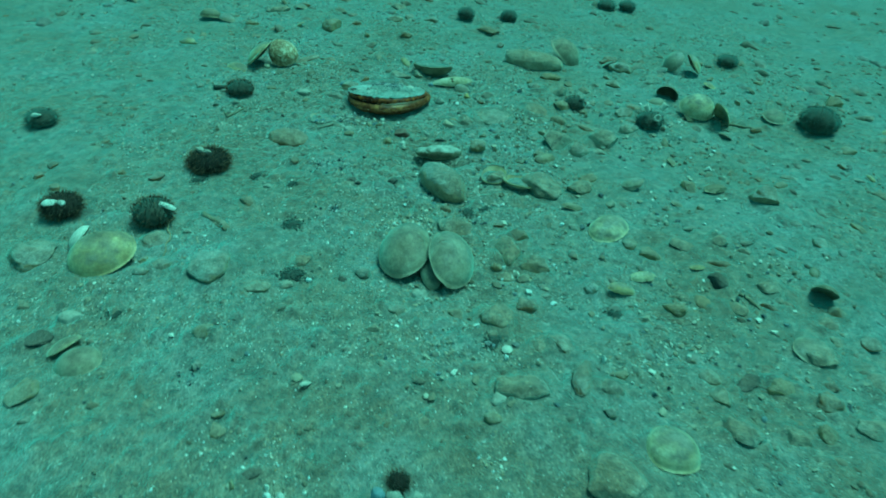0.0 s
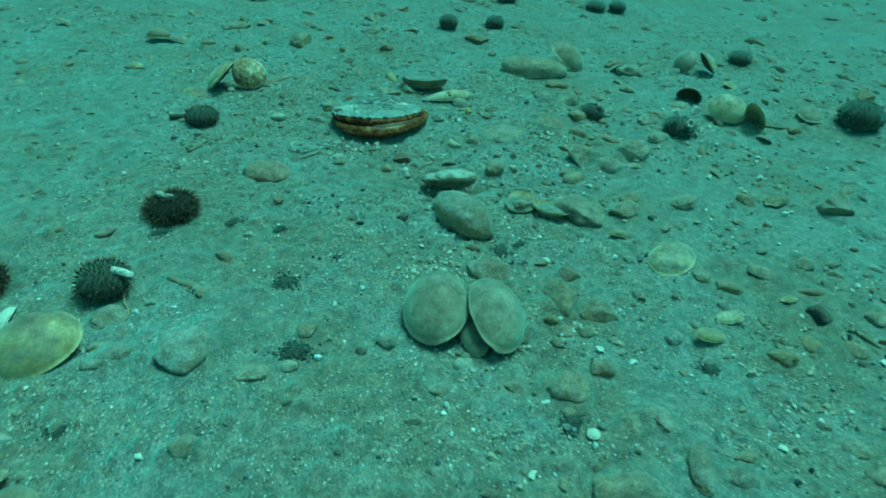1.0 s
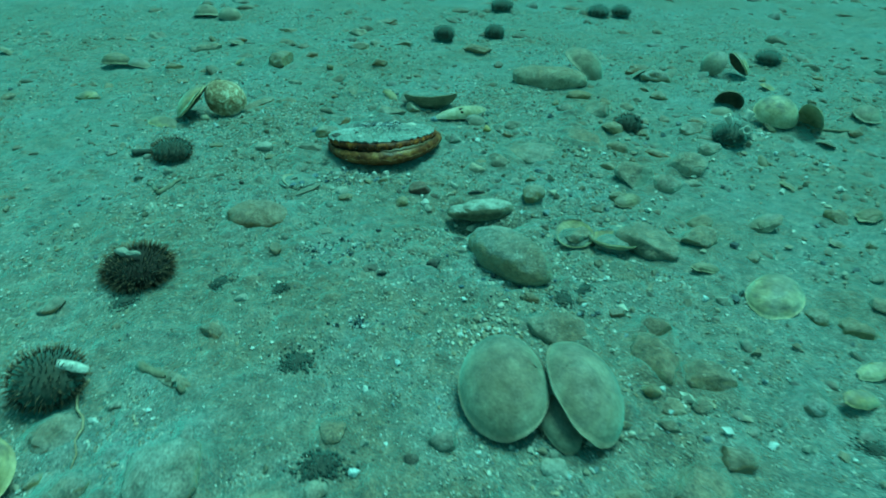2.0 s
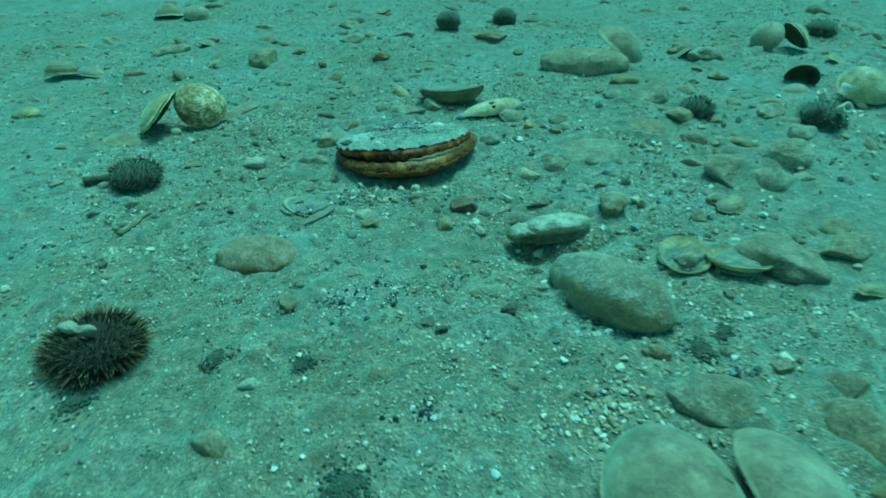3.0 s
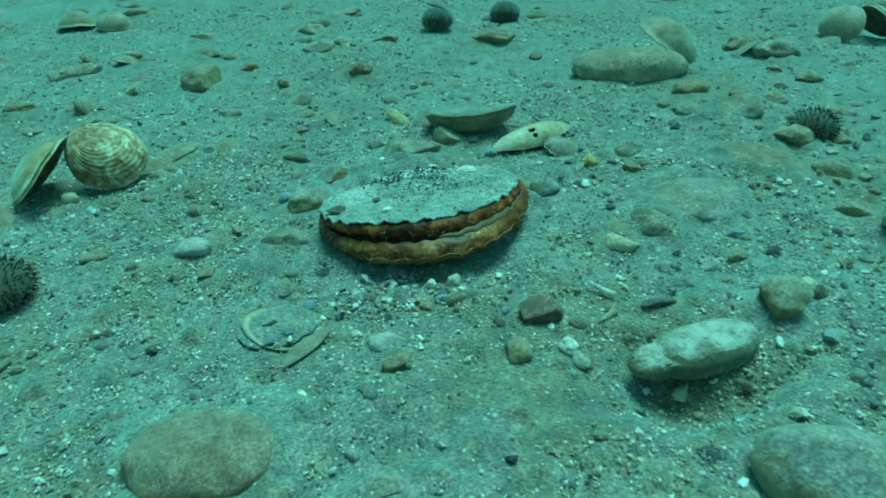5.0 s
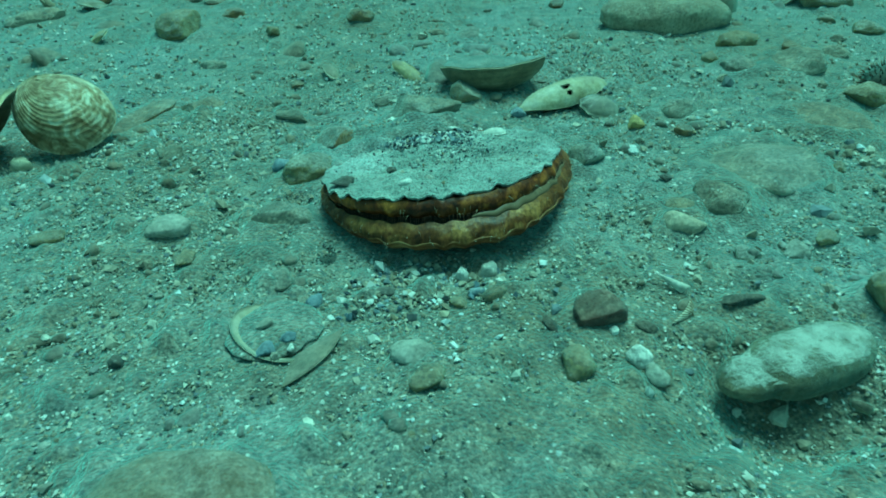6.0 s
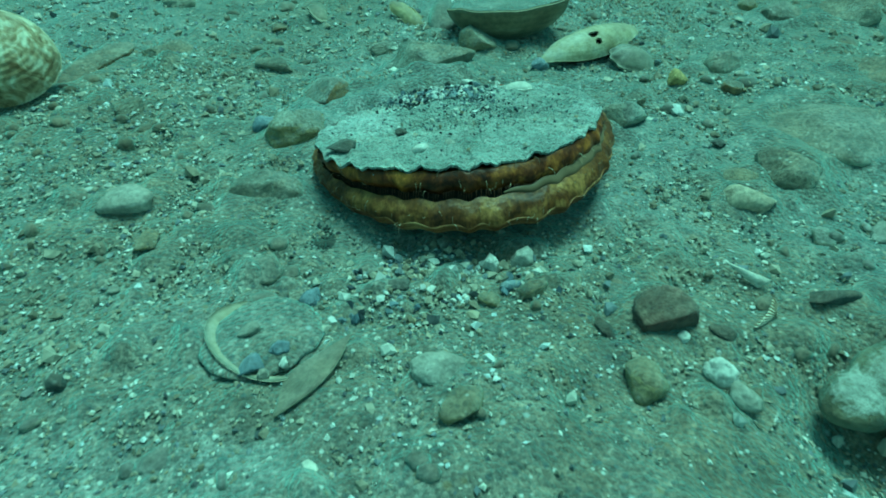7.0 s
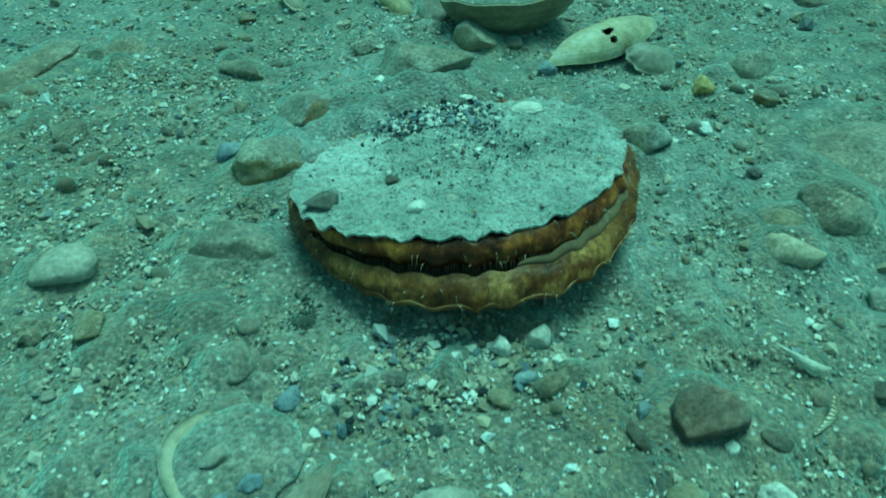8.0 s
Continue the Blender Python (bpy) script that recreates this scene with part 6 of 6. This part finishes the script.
heap("slate_chips", 300, -0.049, 1.032, 0.0075, 0.0065, 0.0011, 0.0040, 210, CHIPS, "dark and white chips strewn on the scallop", scallop_top)
heap("slate_chips", 90, -0.046, 1.012, 0.0070, 0.0080, 0.0010, 0.0036, 261, CHIPS, "dark and white chips strewn on the scallop", scallop_top)
heap("slate_chips", 1100, -0.056, 0.998, 0.022, 0.018, 0.0004, 0.0017, 213, CHIPS, "fine chips strewn on the scallop", scallop_top)
heap("shell_bits", 170, -0.058, 1.032, 0.013, 0.0065, 0.0008, 0.0030, 249, BITS, "white and blue-white bits strewn on the scallop", scallop_top)
heap("shell_bits", 60, -0.056, 0.990, 0.026, 0.018, 0.0009, 0.0030, 252, BITS, "white shell bits lying on the scallop", scallop_top)
heap("slate_chips", 70, -0.118, 0.770, 0.020, 0.016, 0.0016, 0.0056, 216, CHIPS, "dark and white chips gathered in sand")
heap("gravel", 90, 0.020, 0.615, 0.030, 0.016, 0.0020, 0.0070, 219, GRAVEL, "pebbles gathered behind a clam shell")
heap("gravel", 110, 0.075, 0.610, 0.045, 0.030, 0.0020, 0.0065, 222, GRAVEL, "pebbles gathered between stones")
heap("gravel", 90, 0.115, 1.000, 0.040, 0.022, 0.0020, 0.0062, 225, GRAVEL, "pebbles gathered behind the scallop")
heap("slate_chips", 60, 0.020, 0.700, 0.030, 0.020, 0.0020, 0.0060, 228, CHIPS, "dark and white chips gathered in sand")
heap("shell_bits", 90, -0.020, 0.640, 0.040, 0.030, 0.0016, 0.0056, 231, BITS, "white shell bits gathered in sand")
heap("shell_bits", 120, 0.010, 0.585, 0.050, 0.050, 0.0014, 0.0052, 234, BITS, "white shell bits gathered in sand")
heap("shell_bits", 70, -0.110, 0.765, 0.020, 0.016, 0.0014, 0.0050, 237, BITS, "white shell bits gathered in sand")
scatter("shell_bits", clumped(6000, -0.70, 0.75, 0.12, 1.45, 18, 3.0), sizes(6000, 0.0010, 0.0038, 8, 3.5), BITS, "white and tan shell bits strewn on sand", FINE, 8, 0.4, 0.3)
scatter("shell_bits", clumped(9000, -0.36, 0.22, 0.78, 1.16, 19, 1.5), sizes(9000, 0.0007, 0.0022, 9, 3.0), BITS, "white and tan shell bits strewn on sand", FINE, 9, 0.4, 0.3)
heap("shell_bits", 60, 0.000, 0.640, 0.016, 0.012, 0.0016, 0.0052, 240, BITS, "white shell bits gathered in sand")
heap("slate_chips", 90, -0.130, 0.767, 0.012, 0.010, 0.0014, 0.0046, 243, CHIPS, "dark and white chips gathered in sand")
heap("slate_chips", 70, -0.110, 0.936, 0.010, 0.006, 0.0012, 0.0040, 246, CHIPS, "dark and blue-white chips by the scallop")

# loose clusters of bits
heap("shell_bits", 90, -0.212, 1.150, 0.0108, 0.0144, 0.0010, 0.0040, 303, BITS, "white and blue-white shell bits strewn on silt")
heap("slate_chips", 60, -0.216, 1.101, 0.0084, 0.0180, 0.0010, 0.0034, 306, CHIPS, "blue-grey chips strewn on silt")
heap("shell_bits", 70, 0.123, 1.022, 0.0150, 0.0102, 0.0014, 0.0050, 309, BITS, "pale shell bits strewn behind the scallop")
heap("slate_chips", 26, 0.122, 1.050, 0.0054, 0.0042, 0.0016, 0.0050, 312, CHIPS, "blue-grey and white chips beside a stone")
heap("slate_chips", 50, -0.118, 0.919, 0.0096, 0.0042, 0.0012, 0.0044, 315, CHIPS, "blue-grey and white chips strewn on sand")
heap("shell_bits", 60, 0.018, 0.945, 0.0132, 0.0108, 0.0010, 0.0032, 318, BITS, "pale shell bits beside the scallop")
heap("slate_chips", 40, -0.125, 0.769, 0.0084, 0.0060, 0.0020, 0.0052, 321, CHIPS, "dark and white chips gathered in sand")
heap("shell_bits", 16, -0.007, 0.636, 0.0096, 0.0042, 0.0024, 0.0070, 324, BITS, "white shell bits gathered in sand")
heap("slate_chips", 36, -0.098, 0.657, 0.0084, 0.0036, 0.0022, 0.0062, 327, CHIPS, "dark and white chips gathered in sand")
heap("shell_bits", 30, 0.113, 0.702, 0.0120, 0.0030, 0.0020, 0.0060, 330, BITS, "white shell bits gathered in sand")
heap("shell_bits", 40, -0.317, 0.871, 0.0192, 0.0264, 0.0016, 0.0050, 333, BITS, "white shell bits strewn on silt")
heap("shell_bits", 70, -0.015, 0.642, 0.0168, 0.0102, 0.0018, 0.0052, 336, BITS, "white shell bits gathered behind a clam shell")
heap("shell_bits", 70, 0.030, 0.648, 0.030, 0.018, 0.0022, 0.0075, 354, BITS, "white shell bits gathered before a boulder")
heap("gravel", 160, 0.040, 0.655, 0.045, 0.028, 0.0020, 0.0075, 357, GRAVEL, "mixed pebbles gathered before a boulder")
heap("shell_bits", 40, 0.132, 0.547, 0.0126, 0.0078, 0.0022, 0.0070, 339, BITS, "white shell bits gathered between stones")
heap("shell_bits", 30, -0.388, 0.798, 0.0210, 0.0384, 0.0018, 0.0056, 342, BITS, "white shell bits strewn on silt")
heap("shell_bits", 50, -0.100, 0.296, 0.0114, 0.0144, 0.0018, 0.0044, 345, BITS, "white shell bits strewn on silt")
heap("slate_chips", 30, -0.195, 0.366, 0.0090, 0.0084, 0.0018, 0.0048, 348, CHIPS, "blue-white chips strewn on silt")
heap("shell_bits", 40, 0.093, 0.284, 0.0090, 0.0102, 0.0018, 0.0054, 351, BITS, "pale pebbles and shell bits on sand")
